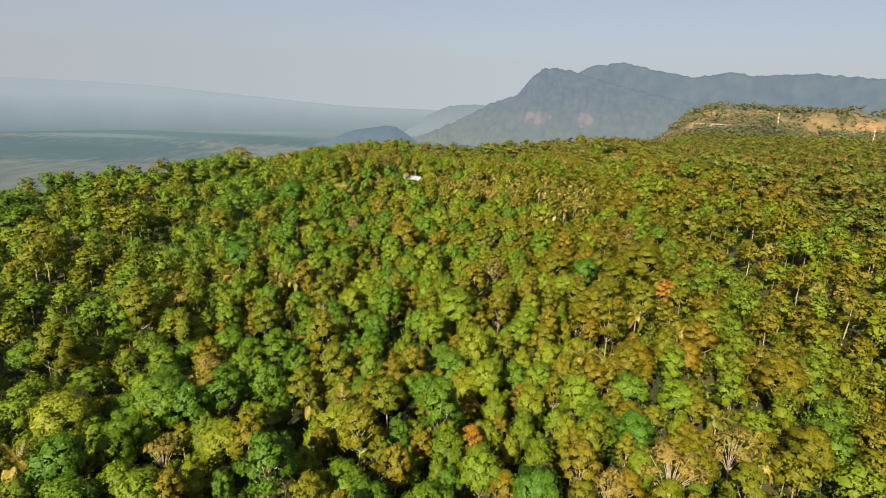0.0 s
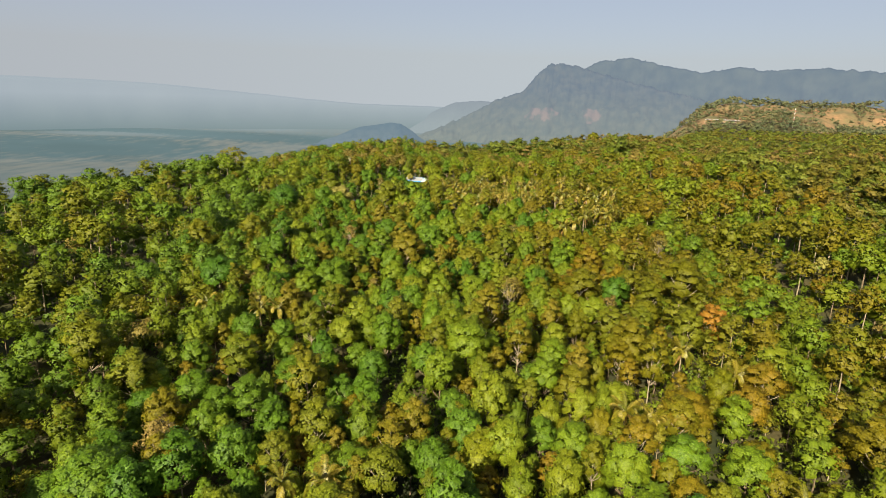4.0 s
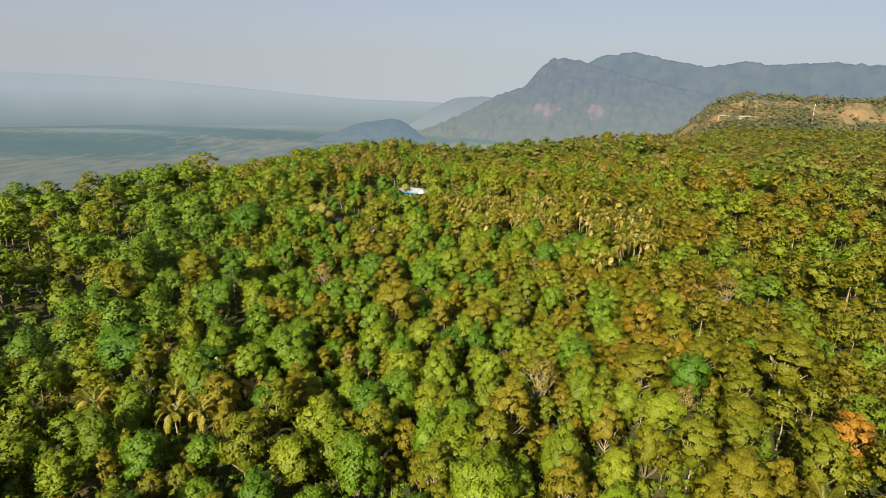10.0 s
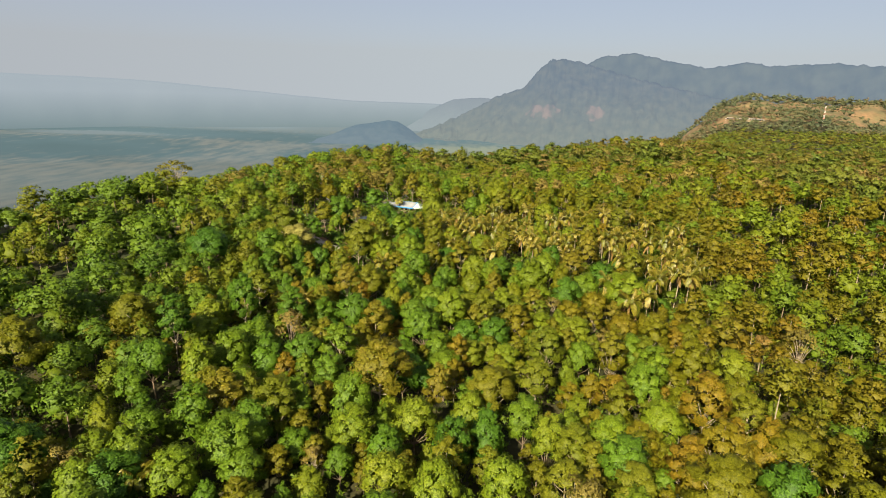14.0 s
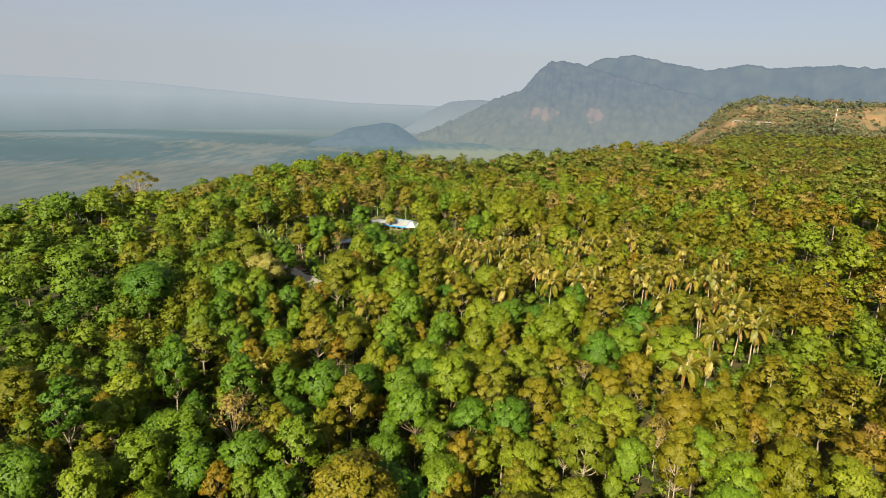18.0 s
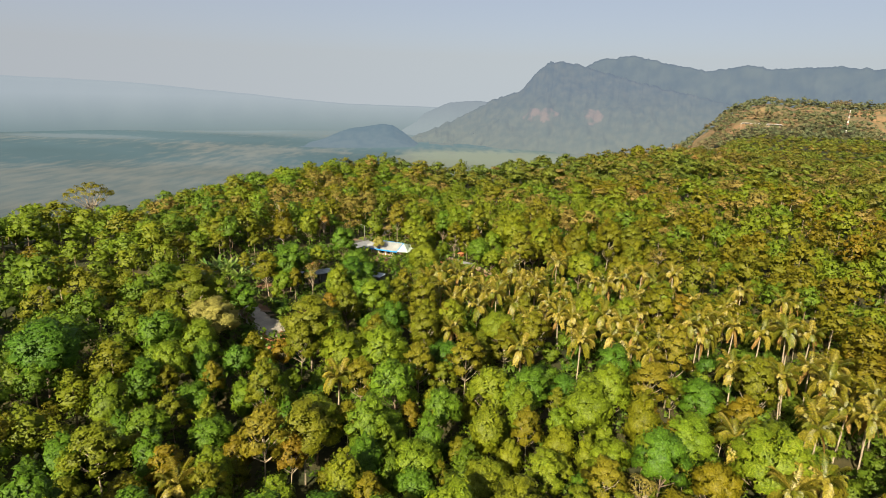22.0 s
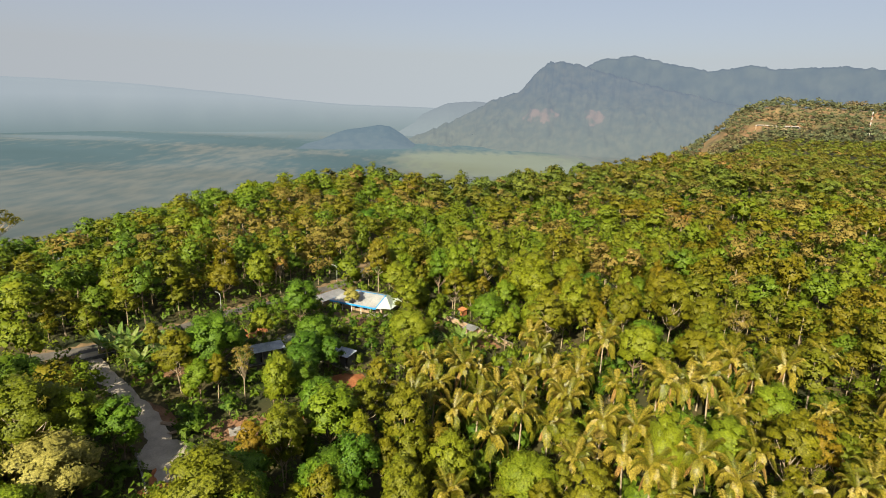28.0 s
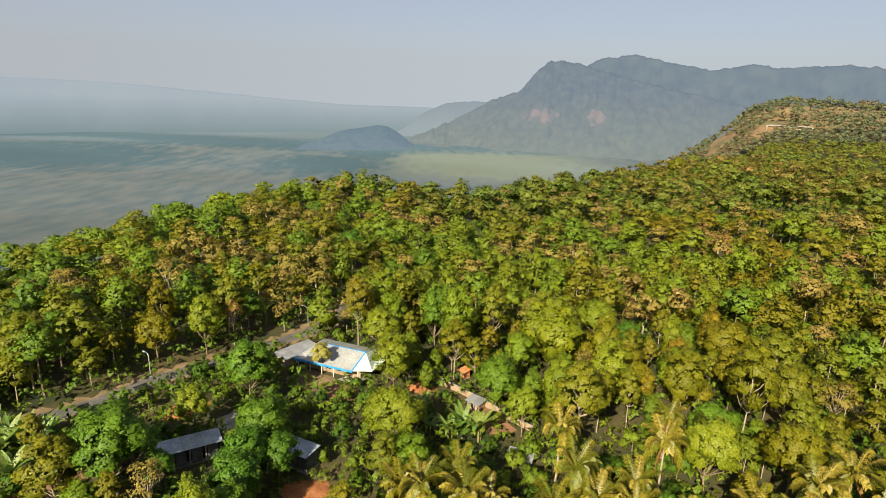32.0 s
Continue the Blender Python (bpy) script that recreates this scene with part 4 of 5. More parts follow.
for i in range(34):
    a, q = i * 2.4, math.sqrt((i + 0.5) / 34)
    x, y, z = math.cos(a) * q * 12.5, math.sin(a) * q * 12.5, 27.5 - 5.5 * q * q + rng.uniform(-1.2, 0.8)
    lobes.append((x, y, z, rng.uniform(1.1, 2.1)))
    limbs.append(tube([(0, 0, 13 + 3 * q), (x * 0.45, y * 0.45, 13 + (z - 13) * 0.62), (x, y, z)], [0.16, 0.10, 0.05], 4))
limbs.append(tube([(0, 0, -1), (0.3, 0, 8), (0, 0.2, 17)], [0.75, 0.6, 0.42], 7))
cv, cf, cn = crown(lobes, 2200, 0.5, 0.5)
root = new("umbrella_tree")
gz = float(land(-190, 543))
root.matrix_world = Matrix.LocRotScale((-190, 543, gz), Euler((0, 0, 0.4)), (1, 1, (88.5 - gz) / 28))
part("trunk", mesh_of("umbrella_trunk", *joined(limbs), BARK, True), None, root)
part("crown", mesh_of("umbrella_crown", cv, cf, LEAF["open"], True, None, cn), None, root)
tagged(root, "tall tree with a wide flat half-bare crown on pale limbs", "tree", "forest trees")

# trees with pale cream-yellow leaves, and dry ones in orange leaf
for k, (x, y, s, h) in enumerate(PALE_TREES + ORANGE_TREES):
    pale = k < len(PALE_TREES)
    trunk_me, crown_me = (big_kinds["broad"] if s > 1 else small_kinds["broad"] if s < 0.7 else near_kinds["open"])[k % 5] if pale else near_kinds["open"][k]
    root = new("pale_leaved_tree" if pale else "orange_leaved_tree")
    root.matrix_world = Matrix.LocRotScale((x, y, float(land(x, y))), Euler((0, 0, 1.0 + k)), (s, s, s * h))
    part("trunk", trunk_me, None, root)
    part("crown", in_leaf(crown_me, "pale" if pale else "orange"), None, root)
    tagged(root, "tree with pale cream-yellow leaves and grey limbs" if pale else "tree with bright orange leaves on pale limbs", "tree", "forest trees")

# bushes between the yards and below the lane
garden = scatter(-120, 30, 384, 500, 2.7, lambda x, y: low(x, y) and to_line(x, y, ROAD) > 4.6 and to_line(x, y, PATHWAY) > 3.8 and not any((x - cx) ** 2 + (y - cy) ** 2 < (0.62 * r) ** 2 for cx, cy, r in OPEN_GROUND), 20000)
stuff_of("garden_bushes", "green bushes and saplings round the yards", [(x, y, "under", float(rng.uniform(0.25, 0.52))) for x, y in garden], True, False)


# ---- palms and bananas ----
def frond_mesh(name, length, droop, width, mat, rise_, twist=0.0):
    """A feathered frond: an arched midrib with two rows of leaflets that spread, then hang, like a plume."""
    n = 17
    v, f = [], []
    rib = []
    for i in range(n + 1):
        s = i / n
        rib.append(Vector((length * (s - 0.30 * droop * s ** 2.4 * 0.6), twist * length * s * s, rise_ * s * length - droop * length * 0.62 * s ** 2.3)))
    for i in range(n):
        p, q = rib[i], rib[i + 1]
        o = len(v)
        for d in (-0.05, 0.05):
            v += [(p.x, p.y + d, p.z), (q.x, q.y + d, q.z)]
        f += [(o, o + 1, o + 3), (o, o + 3, o + 2)]
        s = (i + 0.5) / n
        w = width * (0.42 + 0.85 * math.sin(math.pi * min(1, 0.10 + 0.80 * s)))
        along = (q - p).normalized()
        for side in (-1, 1):
            o = len(v)
            m = (p + q) / 2 + along * 0.22 * w + Vector((0, side * w * 0.46, 0.06 * w + rng.uniform(-0.05, 0.05)))
            tip = (p + q) / 2 + along * 0.55 * w + Vector((0, side * w * rng.uniform(0.55, 0.85), -w * rng.uniform(0.35, 0.75)))
            v += [tuple(p), tuple(p + (q - p) * 0.84), tuple(tip), tuple(m)]
            f += [(o, o + 1, o + 3), (o + 3, o + 1, o + 2)]
    return mesh_of(name, v, f, mat)


FRONDS = [frond_mesh("frond", 3.7 + 0.25 * k, d, 0.95, LEAF["palm"], r, t) for k, (d, r, t) in enumerate([(1.0, 1.45, 0.06), (1.25, 1.2, -0.08), (1.5, 0.95, 0.08), (1.65, 0.55, -0.05)])]
DEAD_FRONDS = [frond_mesh("dead_frond", 2.7, 1.3, 0.55, LEAF["dead"], -0.35 * k - 0.2) for k in range(3)]
PALM_TRUNKS = []
for k in range(4):
    b = rng.uniform(-0.8, 0.8, 2)
    pts = [(b[0] * (1 - (i / 8)) ** 2, b[1] * (1 - (i / 8)) ** 2, -0.5 + i * 13.5 / 8) for i in range(9)]
    PALM_TRUNKS.append(mesh_of("palm_trunk", *tube(pts, [0.30] + [0.2 - 0.006 * i for i in range(8)], 7), BARK, True))


def palm(x, y, height, skirt):
    root = new("coconut_palm")
    root.matrix_world = pose(x, y, float(land(x, y)), 0, 0, float(rng.uniform(0, 360)))
    t = part("trunk", PALM_TRUNKS[rng.integers(4)], None, root)
    t.scale = (1, 1, height / 13.0)
    g = rng.uniform(0.95, 1.3)
    n = 18 if skirt else 16
    for i in range(n):
        level = i / (n - 1)
        fr = part("frond", FRONDS[min(3, int(level * 4))], None, root)
        fr.matrix_local = Matrix.LocRotScale((0, 0, height + 0.25 - 0.3 * level), Euler((rng.uniform(-0.25, 0.25), rng.uniform(-0.12, 0.12), i * 2.4 + rng.uniform(-0.3, 0.3))), (g, g, g))
    for i in range(skirt):
        fr = part("dead_frond", DEAD_FRONDS[i % 3], None, root, "hanging dry orange frond" if i == 0 else "")
        fr.matrix_local = Matrix.LocRotScale((0, 0, height - 0.1), Euler((rng.uniform(-0.3, 0.3), rng.uniform(-0.1, 0.2), i * 6.283 / skirt + rng.uniform(-0.4, 0.4))), (1, 1, 1))
    return tagged(root, "coconut palm with yellow-green fronds and hanging dry ones" if skirt else "coconut palm with a pale trunk and green arched fronds", "palm tree", "coconut palms")


for x, y in PALM_GROVE:
    palm(x, y, float(rng.uniform(11.5, 15.5)), 4)
for x, y in PALM_GROVE_LOW:
    palm(x, y, float(rng.uniform(10.0, 12.5)), 3)
for x, y in PALM_GROVE[::2]:
    palm(x + float(rng.uniform(-4, 4)), y + float(rng.uniform(-4, 4)), float(rng.uniform(9.0, 12.0)), 3)
for x, y in PALM_INFILL:
    palm(x, y, float(rng.uniform(8.0, 13.0)), 3)
for x, y in PALMS_ALONE:
    palm(x, y, float(rng.uniform(9.5, 12.0)), 0 if x < 30 else 3)


def banana_leaf(length, droop):
    n, v, f = 8, [], []
    for i in range(n + 1):
        s = i / n
        w = 0.42 * math.sin(math.pi * min(1, 0.1 + 0.88 * s)) + 0.03
        x, z = length * (s - 0.15 * droop * s * s), length * (1.2 * s - droop * s * s)
        v += [(x, -w, z + 0.10), (x, 0, z), (x, w, z + 0.10)]
    for i in range(n):
        o = i * 3
        f += [(o, o + 1, o + 4), (o, o + 4, o + 3), (o + 1, o + 2, o + 5), (o + 1, o + 5, o + 4)]
    return mesh_of("banana_leaf", v, f, LEAF["banana"], True)


BLADES = [banana_leaf(2.8, 0.25), banana_leaf(3.0, 0.7), banana_leaf(2.7, 1.1)]
STEM = mesh_of("banana_stem", *tube([(0, 0, -0.3), (0.05, 0, 1.4), (0, 0, 2.8)], [0.2, 0.16, 0.09], 7), surface("banana_stem_skin", (0.16, 0.17, 0.05), (0.24, 0.19, 0.09), 3), True)


def banana(x, y, s):
    root = new("banana_plant")
    root.matrix_world = Matrix.LocRotScale((x, y, float(land(x, y))), Euler((0, 0, rng.uniform(0, 6.28))), (s, s, s))
    part("stem", STEM, None, root)
    for i in range(8):
        b = part("leaf", BLADES[i % 3], None, root)
        b.matrix_local = Matrix.LocRotScale((0, 0, 2.6), Euler((rng.uniform(-0.2, 0.2), 0, i * 2.4 + rng.uniform(-0.3, 0.3))), (1, 1, 1))
    return tagged(root, "banana plant with broad torn green leaves", "banana plant", "banana plants")


for x, y in [(-88, 447), (-85, 450), (-82, 452), (-79, 455), (-84, 446), (-80, 449), (-77, 452), (-88, 452), (-74, 446), (-76, 441), (-71, 444), (-91, 449)] + [(-5, 466), (-3, 462), (-7, 463), (4, 462), (2, 459), (8, 460)]:
    for k in range(2):
        banana(x + float(rng.uniform(-1.3, 1.3)), y + float(rng.uniform(-1.3, 1.3)), float(rng.uniform(0.9, 1.35)))


# ---- road, yards and buildings ----
ASPHALT = surface("worn_asphalt", (0.075, 0.072, 0.068), (0.13, 0.12, 0.105), 0.35, fine=5)
VERGE = surface("dry_verge_earth", (0.13, 0.095, 0.05), (0.22, 0.15, 0.08), 0.3, fine=3)
GRAVEL = surface("grey_gravel", (0.26, 0.235, 0.19), (0.38, 0.34, 0.27), 0.3, fine=6)
CONCRETE = surface("weathered_concrete", (0.20, 0.195, 0.18), (0.31, 0.29, 0.25), 0.4, fine=5)
RED_EARTH = surface("red_earth", (0.24, 0.085, 0.03), (0.36, 0.15, 0.06), 0.35, fine=3)
BROWN_EARTH = surface("brown_earth", (0.13, 0.075, 0.04), (0.24, 0.13, 0.07), 0.3, fine=3)
WHITE_SHEET = surface("white_roof_sheet", (0.235, 0.245, 0.24), (0.33, 0.335, 0.32), 0.25, rough=0.45, fine=2.5)
GREEN_SHEET = surface("pale_green_roof_sheet", (0.42, 0.52, 0.44), (0.56, 0.64, 0.54), 0.4, rough=0.5, fine=3)
BLUE = surface("blue_paint", (0.02, 0.20, 0.50), (0.04, 0.27, 0.58), 0.6, rough=0.5, fine=4)
GREY_SHEET = surface("grey_zinc_sheet", (0.22, 0.225, 0.235), (0.32, 0.325, 0.335), 0.4, rough=0.45, fine=3, metal=0.3)
BLUE_SHEET = surface("blue_grey_zinc_sheet", (0.22, 0.26, 0.30), (0.34, 0.38, 0.42), 0.5, rough=0.42, fine=3, metal=0.3)
PLASTER = surface("tan_plaster", (0.25, 0.18, 0.11), (0.36, 0.26, 0.17), 0.5, fine=4)
DARK_WALL = surface("dark_grey_block_wall", (0.055, 0.06, 0.065), (0.11, 0.11, 0.11), 0.5, fine=4)
WHITE_WALL = surface("white_limewash", (0.62, 0.60, 0.54), (0.78, 0.76, 0.70), 0.5, fine=4)
TIMBER = surface("grey_timber", (0.22, 0.16, 0.10), (0.36, 0.27, 0.18), 1.2, fine=9)
DARK_METAL = surface("black_painted_metal", (0.012, 0.012, 0.013), (0.03, 0.03, 0.03), 1.0, rough=0.5, fine=8)
POLE = surface("galvanised_steel", (0.45, 0.46, 0.46), (0.6, 0.6, 0.58), 1.5, rough=0.4, fine=9, metal=0.6)
RED_PAINT = surface("red_mast_paint", (0.40, 0.20, 0.15), (0.46, 0.25, 0.20), 0.3, fine=2)
ORANGE_BRICK = surface("orange_brick", (0.40, 0.15, 0.06), (0.52, 0.22, 0.09), 1.2, fine=7)
GLASS, gn, gl, gb = material("dark_window_glass", 0.08)
gb.inputs["Base Color"].default_value = (0.02, 0.025, 0.03, 1)
gb.inputs["Specular IOR Level"].default_value = 0.6


def box_bm(x0, x1, y0, y1, z0, z1, bev=0.02):
    bm = bmesh.new()
    bmesh.ops.create_cube(bm, size=1)
    bmesh.ops.transform(bm, matrix=Matrix.LocRotScale(((x0 + x1) / 2, (y0 + y1) / 2, (z0 + z1) / 2), None, (x1 - x0, y1 - y0, z1 - z0)), verts=bm.verts)
    if bev:
        bmesh.ops.bevel(bm, geom=bm.edges[:], offset=min(bev, 0.2 * min(x1 - x0, y1 - y0, z1 - z0)), segments=1, affect="EDGES")
    return bm


def slab_bm(corners, thick):
    """A sheet through four or three corners, with thickness downwards."""
    bm = bmesh.new()
    top = [bm.verts.new(c) for c in corners]
    low = [bm.verts.new((c[0], c[1], c[2] - thick)) for c in corners]
    bm.faces.new(top)
    bm.faces.new(low[::-1])
    for i in range(len(corners)):
        k = (i + 1) % len(corners)
        bm.faces.new((top[i], low[i], low[k], top[k]))
    bmesh.ops.recalc_face_normals(bm, faces=bm.faces[:])
    return bm


def strip(name, line, width, lift, mat, label, category, wobble=0.15):
    """A way draped over the land, with uneven edges."""
    pts = []
    for (ax, ay), (bx, by) in zip(line[:-1], line[1:]):
        n = max(2, int(math.hypot(bx - ax, by - ay) / 1.5))
        pts += [(ax + (bx - ax) * i / n, ay + (by - ay) * i / n) for i in range(n)]
    pts.append(line[-1])
    p = np.array(pts, float)
    for _ in range(6):
        p[1:-1] = (p[:-2] + 2 * p[1:-1] + p[2:]) / 4
    d = np.gradient(p, axis=0)
    d /= np.linalg.norm(d, axis=1, keepdims=True)
    nrm = np.stack([-d[:, 1], d[:, 0]], 1)
    cols = []
    for k, s in enumerate((-0.5, -0.25, 0, 0.25, 0.5)):
        w = width * s * (1 + (rng.uniform(-wobble, wobble, len(p)) if abs(s) == 0.5 else 0))
        q = p + nrm * np.reshape(w, (-1, 1))
        cols.append(np.c_[q, land(q[:, 0], q[:, 1]) + lift + (0.05 if abs(s) < 0.3 else 0)])
    v = np.stack(cols, 1).reshape(-1, 3)
    ix = np.arange(len(p) * 5).reshape(len(p), 5)
    f = np.stack([ix[:-1, :-1], ix[:-1, 1:], ix[1:, 1:], ix[1:, :-1]], -1).reshape(-1, 4)
    return tagged(new(name, mesh_of(name, v, f[:, ::-1], mat, True)), label, category, kind="structure")


def patch(name, x, y, rx, ry, turn, lift, mat, label, mound=0.0):
    """Bare ground with a ragged outline, draped over the land."""
    n, rings, v, f = 28, 6, [], []
    ph = rng.uniform(0, 6.28, 4)
    c, s = math.cos(radians(turn)), math.sin(radians(turn))
    for j in range(rings + 1):
        for i in range(n):
            a = 2 * math.pi * i / n
            r = j / rings * (1 + 0.16 * math.sin(2 * a + ph[0]) + 0.12 * math.sin(3 * a + ph[1]) + 0.09 * math.sin(5 * a + ph[2]) + 0.06 * math.sin(9 * a + ph[3]))
            dx, dy = rx * r * math.cos(a), ry * r * math.sin(a)
            px, py = x + dx * c - dy * s, y + dx * s + dy * c
            q = j / rings
            bump = mound * (1 - q * q) * (1 + 0.35 * noise.noise(Vector((px * 0.6, py * 0.6, 3.1))))
            v.append((px, py, float(land(px, py)) + lift * (1 - q ** 6) + bump - 0.03 * q ** 6))
    for j in range(rings):
        for i in range(n):
            k = (i + 1) % n
            f.append((j * n + i, (j + 1) * n + i, (j + 1) * n + k, j * n + k))
    return tagged(new(name, mesh_of(name, v, f, mat, True)), label, "ground", kind="structure")


strip("road_verge", ROAD, 8.4, 0.06, VERGE, "dry tan earth verge along the lane", "verge", 0.42)
strip("road", ROAD, 4.4, 0.14, ASPHALT, "narrow worn grey asphalt lane through the forest", "road", 0.06)
strip("pathway", PATHWAY, 4.6, 0.12, GRAVEL, "pale grey gravel drive down to a clearing", "path", 0.2)
patch("clearing_gravel", -57, 410, 6.5, 5.5, 30, 0.16, GRAVEL, "pale gravel turning place")
patch("clearing_earth", -53, 401, 5.0, 6.5, 20, 0.14, RED_EARTH, "bare red-brown earth")
patch("yard_earth", -66, 424, 7, 4, -40, 0.05, BROWN_EARTH, "bare brown earth with litter")
patch("yard_earth", -72, 441, 8, 4, 40, 0.06, BROWN_EARTH, "bare brown earth under banana plants")
patch("bank_earth", -44, 421, 9.0, 5.5, 25, 0.12, BROWN_EARTH, "trodden tan earth")
patch("bank_earth", -36, 424, 4.5, 3.0, 60, 0.1, RED_EARTH, "orange-red dug earth")
patch("bank_earth", -24, 441, 6.2, 5.2, 20, 0.1, RED_EARTH, "orange-red dug earth bank", 0.7)
patch("bank_earth", -57, 467, 3.0, 5.0, -30, 0.1, RED_EARTH, "orange-red dug earth bank", 0.8)
patch("bank_earth", -5, 481, 3.6, 3.0, -40, 0.1, RED_EARTH, "orange-red dug earth bank", 0.6)
patch("bank_earth", 5, 466, 3.4, 2.4, 10, 0.1, RED_EARTH, "orange-red dug earth bank", 0.6)
patch("bank_earth", 11, 468, 8.0, 4.2, -45, 0.08, BROWN_EARTH, "dark brown earth below the wall")
patch("front_earth", -31, 482, 8.5, 4.6, -22, 0.08, VERGE, "tan trodden earth in front of the house")
patch("front_earth", -25, 478, 6.0, 3.4, -10, 0.13, BROWN_EARTH, "reddish-brown earth in front of the house")
patch("concrete_yard", -44, 464, 6.5, 4.6, 50, 0.14, CONCRETE, "grey concrete yard")
patch("clearing_soil", -13, 172, 6.5, 5.0, 0, 0.06, BROWN_EARTH, "small brown clearing between the trees")
patch("clearing_soil", 9, 163, 7.5, 4.5, 10, 0.06, BROWN_EARTH, "small brown clearing between the trees")
patch("clearing_soil", -170, 314, 9, 7, 20, 0.06, SOIL, "dark forest gap")


def thing(name, x, y, turn, label, category, z=None, group=""):
    root = new(name)
    root.matrix_world = pose(x, y, float(land(x, y)) if z is None else z, 0, 0, turn)
    return tagged(root, label, category, group)


def window(parent, x, y, z, w, h):
    fr = part("window", box_bm(x - w / 2, x + w / 2, y - 0.06, y + 0.06, z, z + h), TIMBER, parent)
    part("pane", box_bm(x - w / 2 + 0.08, x + w / 2 - 0.08, y - 0.075, y - 0.063, z + 0.08, z + h - 0.08, 0), GLASS, fr)
    part("sill", box_bm(x - w / 2 - 0.05, x + w / 2 + 0.05, y - 0.18, y - 0.02, z - 0.07, z - 0.005), CONCRETE, fr)


# house by the lane: white sheet roof with blue fascia
house = thing("house", -36.6, 489.9, -22.5, "tan house with white sheet roof and blue fascia beside lane", "house", 69.9)
part("floor_slab", box_bm(-0.3, 18.8, -1.6, 11.5, -0.8, 0.18), CONCRETE, house)
part("front_wall", box_bm(0.6, 17.6, 1.0, 1.2, 0.18, 3.1), PLASTER, house)
part("back_wall", box_bm(0.6, 17.6, 11.0, 11.2, 0.18, 3.1), PLASTER, house)
part("side_wall", box_bm(0.6, 0.8, 1.203, 10.997, 0.18, 3.1), PLASTER, house)
part("side_wall", box_bm(17.4, 17.6, 1.203, 10.997, 0.18, 3.1), PLASTER, house)
door = part("door", box_bm(5.0, 5.95, 0.94, 1.06, 0.18, 2.25), TIMBER, house)
part("handle", box_bm(5.75, 5.85, 0.88, 0.935, 1.15, 1.25), POLE, door)
for wx in (2.4, 8.3, 11.4, 14.6):
    window(house, wx, 1.0, 1.1, 1.5, 1.2)
for px in (0.3, 3.8, 7.3, 10.8, 14.3, 17.9):
    part("post", box_bm(px - 0.09, px + 0.09, -0.9, -0.72, 0.18, 3.15), WHITE_WALL, house)
part("front_roof", slab_bm([(-0.6, -1.4, 3.35), (16.6, -1.4, 3.35), (16.6, 5.6, 5.5), (2.8, 5.6, 5.5)], 0.12), WHITE_SHEET, house)
part("back_roof", slab_bm([(2.8, 5.604, 5.5), (16.6, 5.604, 5.5), (16.6, 12.4, 3.4), (-0.6, 12.4, 3.4)], 0.12), WHITE_SHEET, house)
part("end_roof", slab_bm([(-0.61, -1.39, 3.35), (2.795, 5.6, 5.5), (-0.61, 12.4, 3.4)], 0.12), WHITE_SHEET, house)
part("hip_roof", slab_bm([(16.61, -1.4, 3.35), (20.6, 1.6, 2.75), (20.6, 9.6, 2.75), (16.61, 12.4, 3.4), (16.61, 5.6, 5.5)], 0.1), GREEN_SHEET, house)
part("fascia", box_bm(-0.62, 16.7, -1.53, -1.41, 2.85, 3.42), BLUE, house)
part("fascia", box_bm(-0.74, -0.62, -1.5, 12.4, 3.0, 3.32), BLUE, house)
part("ridge_cap", box_bm(2.8, 16.6, 5.4, 5.8, 5.5, 5.58), BLUE, house)
part("seam_cap", slab_bm([(16.4, -1.4, 3.44), (16.75, -1.4, 3.44), (16.75, 5.6, 5.58), (16.4, 5.6, 5.58)], 0.07), BLUE, house)
for i in range(8):
    x0 = 2.2 + 14.0 * (i + 1) / 9
    part("sheet_rib", slab_bm([(x0 - 0.03, -1.39, 3.39), (x0 + 0.03, -1.39, 3.39), (x0 + 0.03, 5.3, 5.45), (x0 - 0.03, 5.3, 5.45)], 0.035), WHITE_SHEET, house)


def shed(name, x, y, turn, length, depth, height, fall, roof_mat, wall_mat, label, openings=2, z=None):
    ob = thing(name, x, y, turn, label, "shed", z)
    part("floor_slab", box_bm(-0.1, length + 0.1, -0.1, depth + 0.1, -1.5, 0.1), CONCRETE, ob)
    bay = length / openings
    for i in range(openings):
        part("front_panel", box_bm(i * bay + 0.5, (i + 1) * bay - 0.5, 0, 0.15, 0.1, height - 0.06), wall_mat, ob)
        part("pillar", box_bm(i * bay, i * bay + 0.3, -0.02, 0.28, 0.1, height - 0.05), CONCRETE, ob)
    part("back_wall", box_bm(0, length, depth - 0.15, depth, 0.1, height + fall - 0.06), wall_mat, ob)
    part("side_wall", box_bm(0.0, 0.15, 0.29, depth - 0.153, 0.1, height - 0.04), wall_mat, ob)
    part("side_wall", box_bm(length - 0.15, length, 0.0, depth - 0.153, 0.1, height - 0.04), wall_mat, ob)
    n = max(3, int(length / 1.6))
    for i in range(n):
        a, b = -0.4 + (length + 0.8) * i / n, -0.4 + (length + 0.8) * (i + 1) / n - 0.03
        lift = 0.02 * (i % 2)
        part("roof_sheet", slab_bm([(a, -0.7, height + lift - 0.05), (b, -0.7, height + lift - 0.05), (b, depth + 0.4, height + fall + lift + 0.03), (a, depth + 0.4, height + fall + lift + 0.03)], 0.05), roof_mat, ob)
    return ob


shed("annexe", -40.2, 488.6, 53, 11.4, 4.2, 2.9, 0.45, GREY_SHEET, PLASTER, "low annexe with a plain grey sheet roof beside the house", 3, 70.0)
shed("long_shed", -53.6, 446.2, 31, 11.8, 3.6, 3.9, 0.35, BLUE_SHEET, DARK_WALL, "long dark block shed with a blue-grey sheet roof", 4)
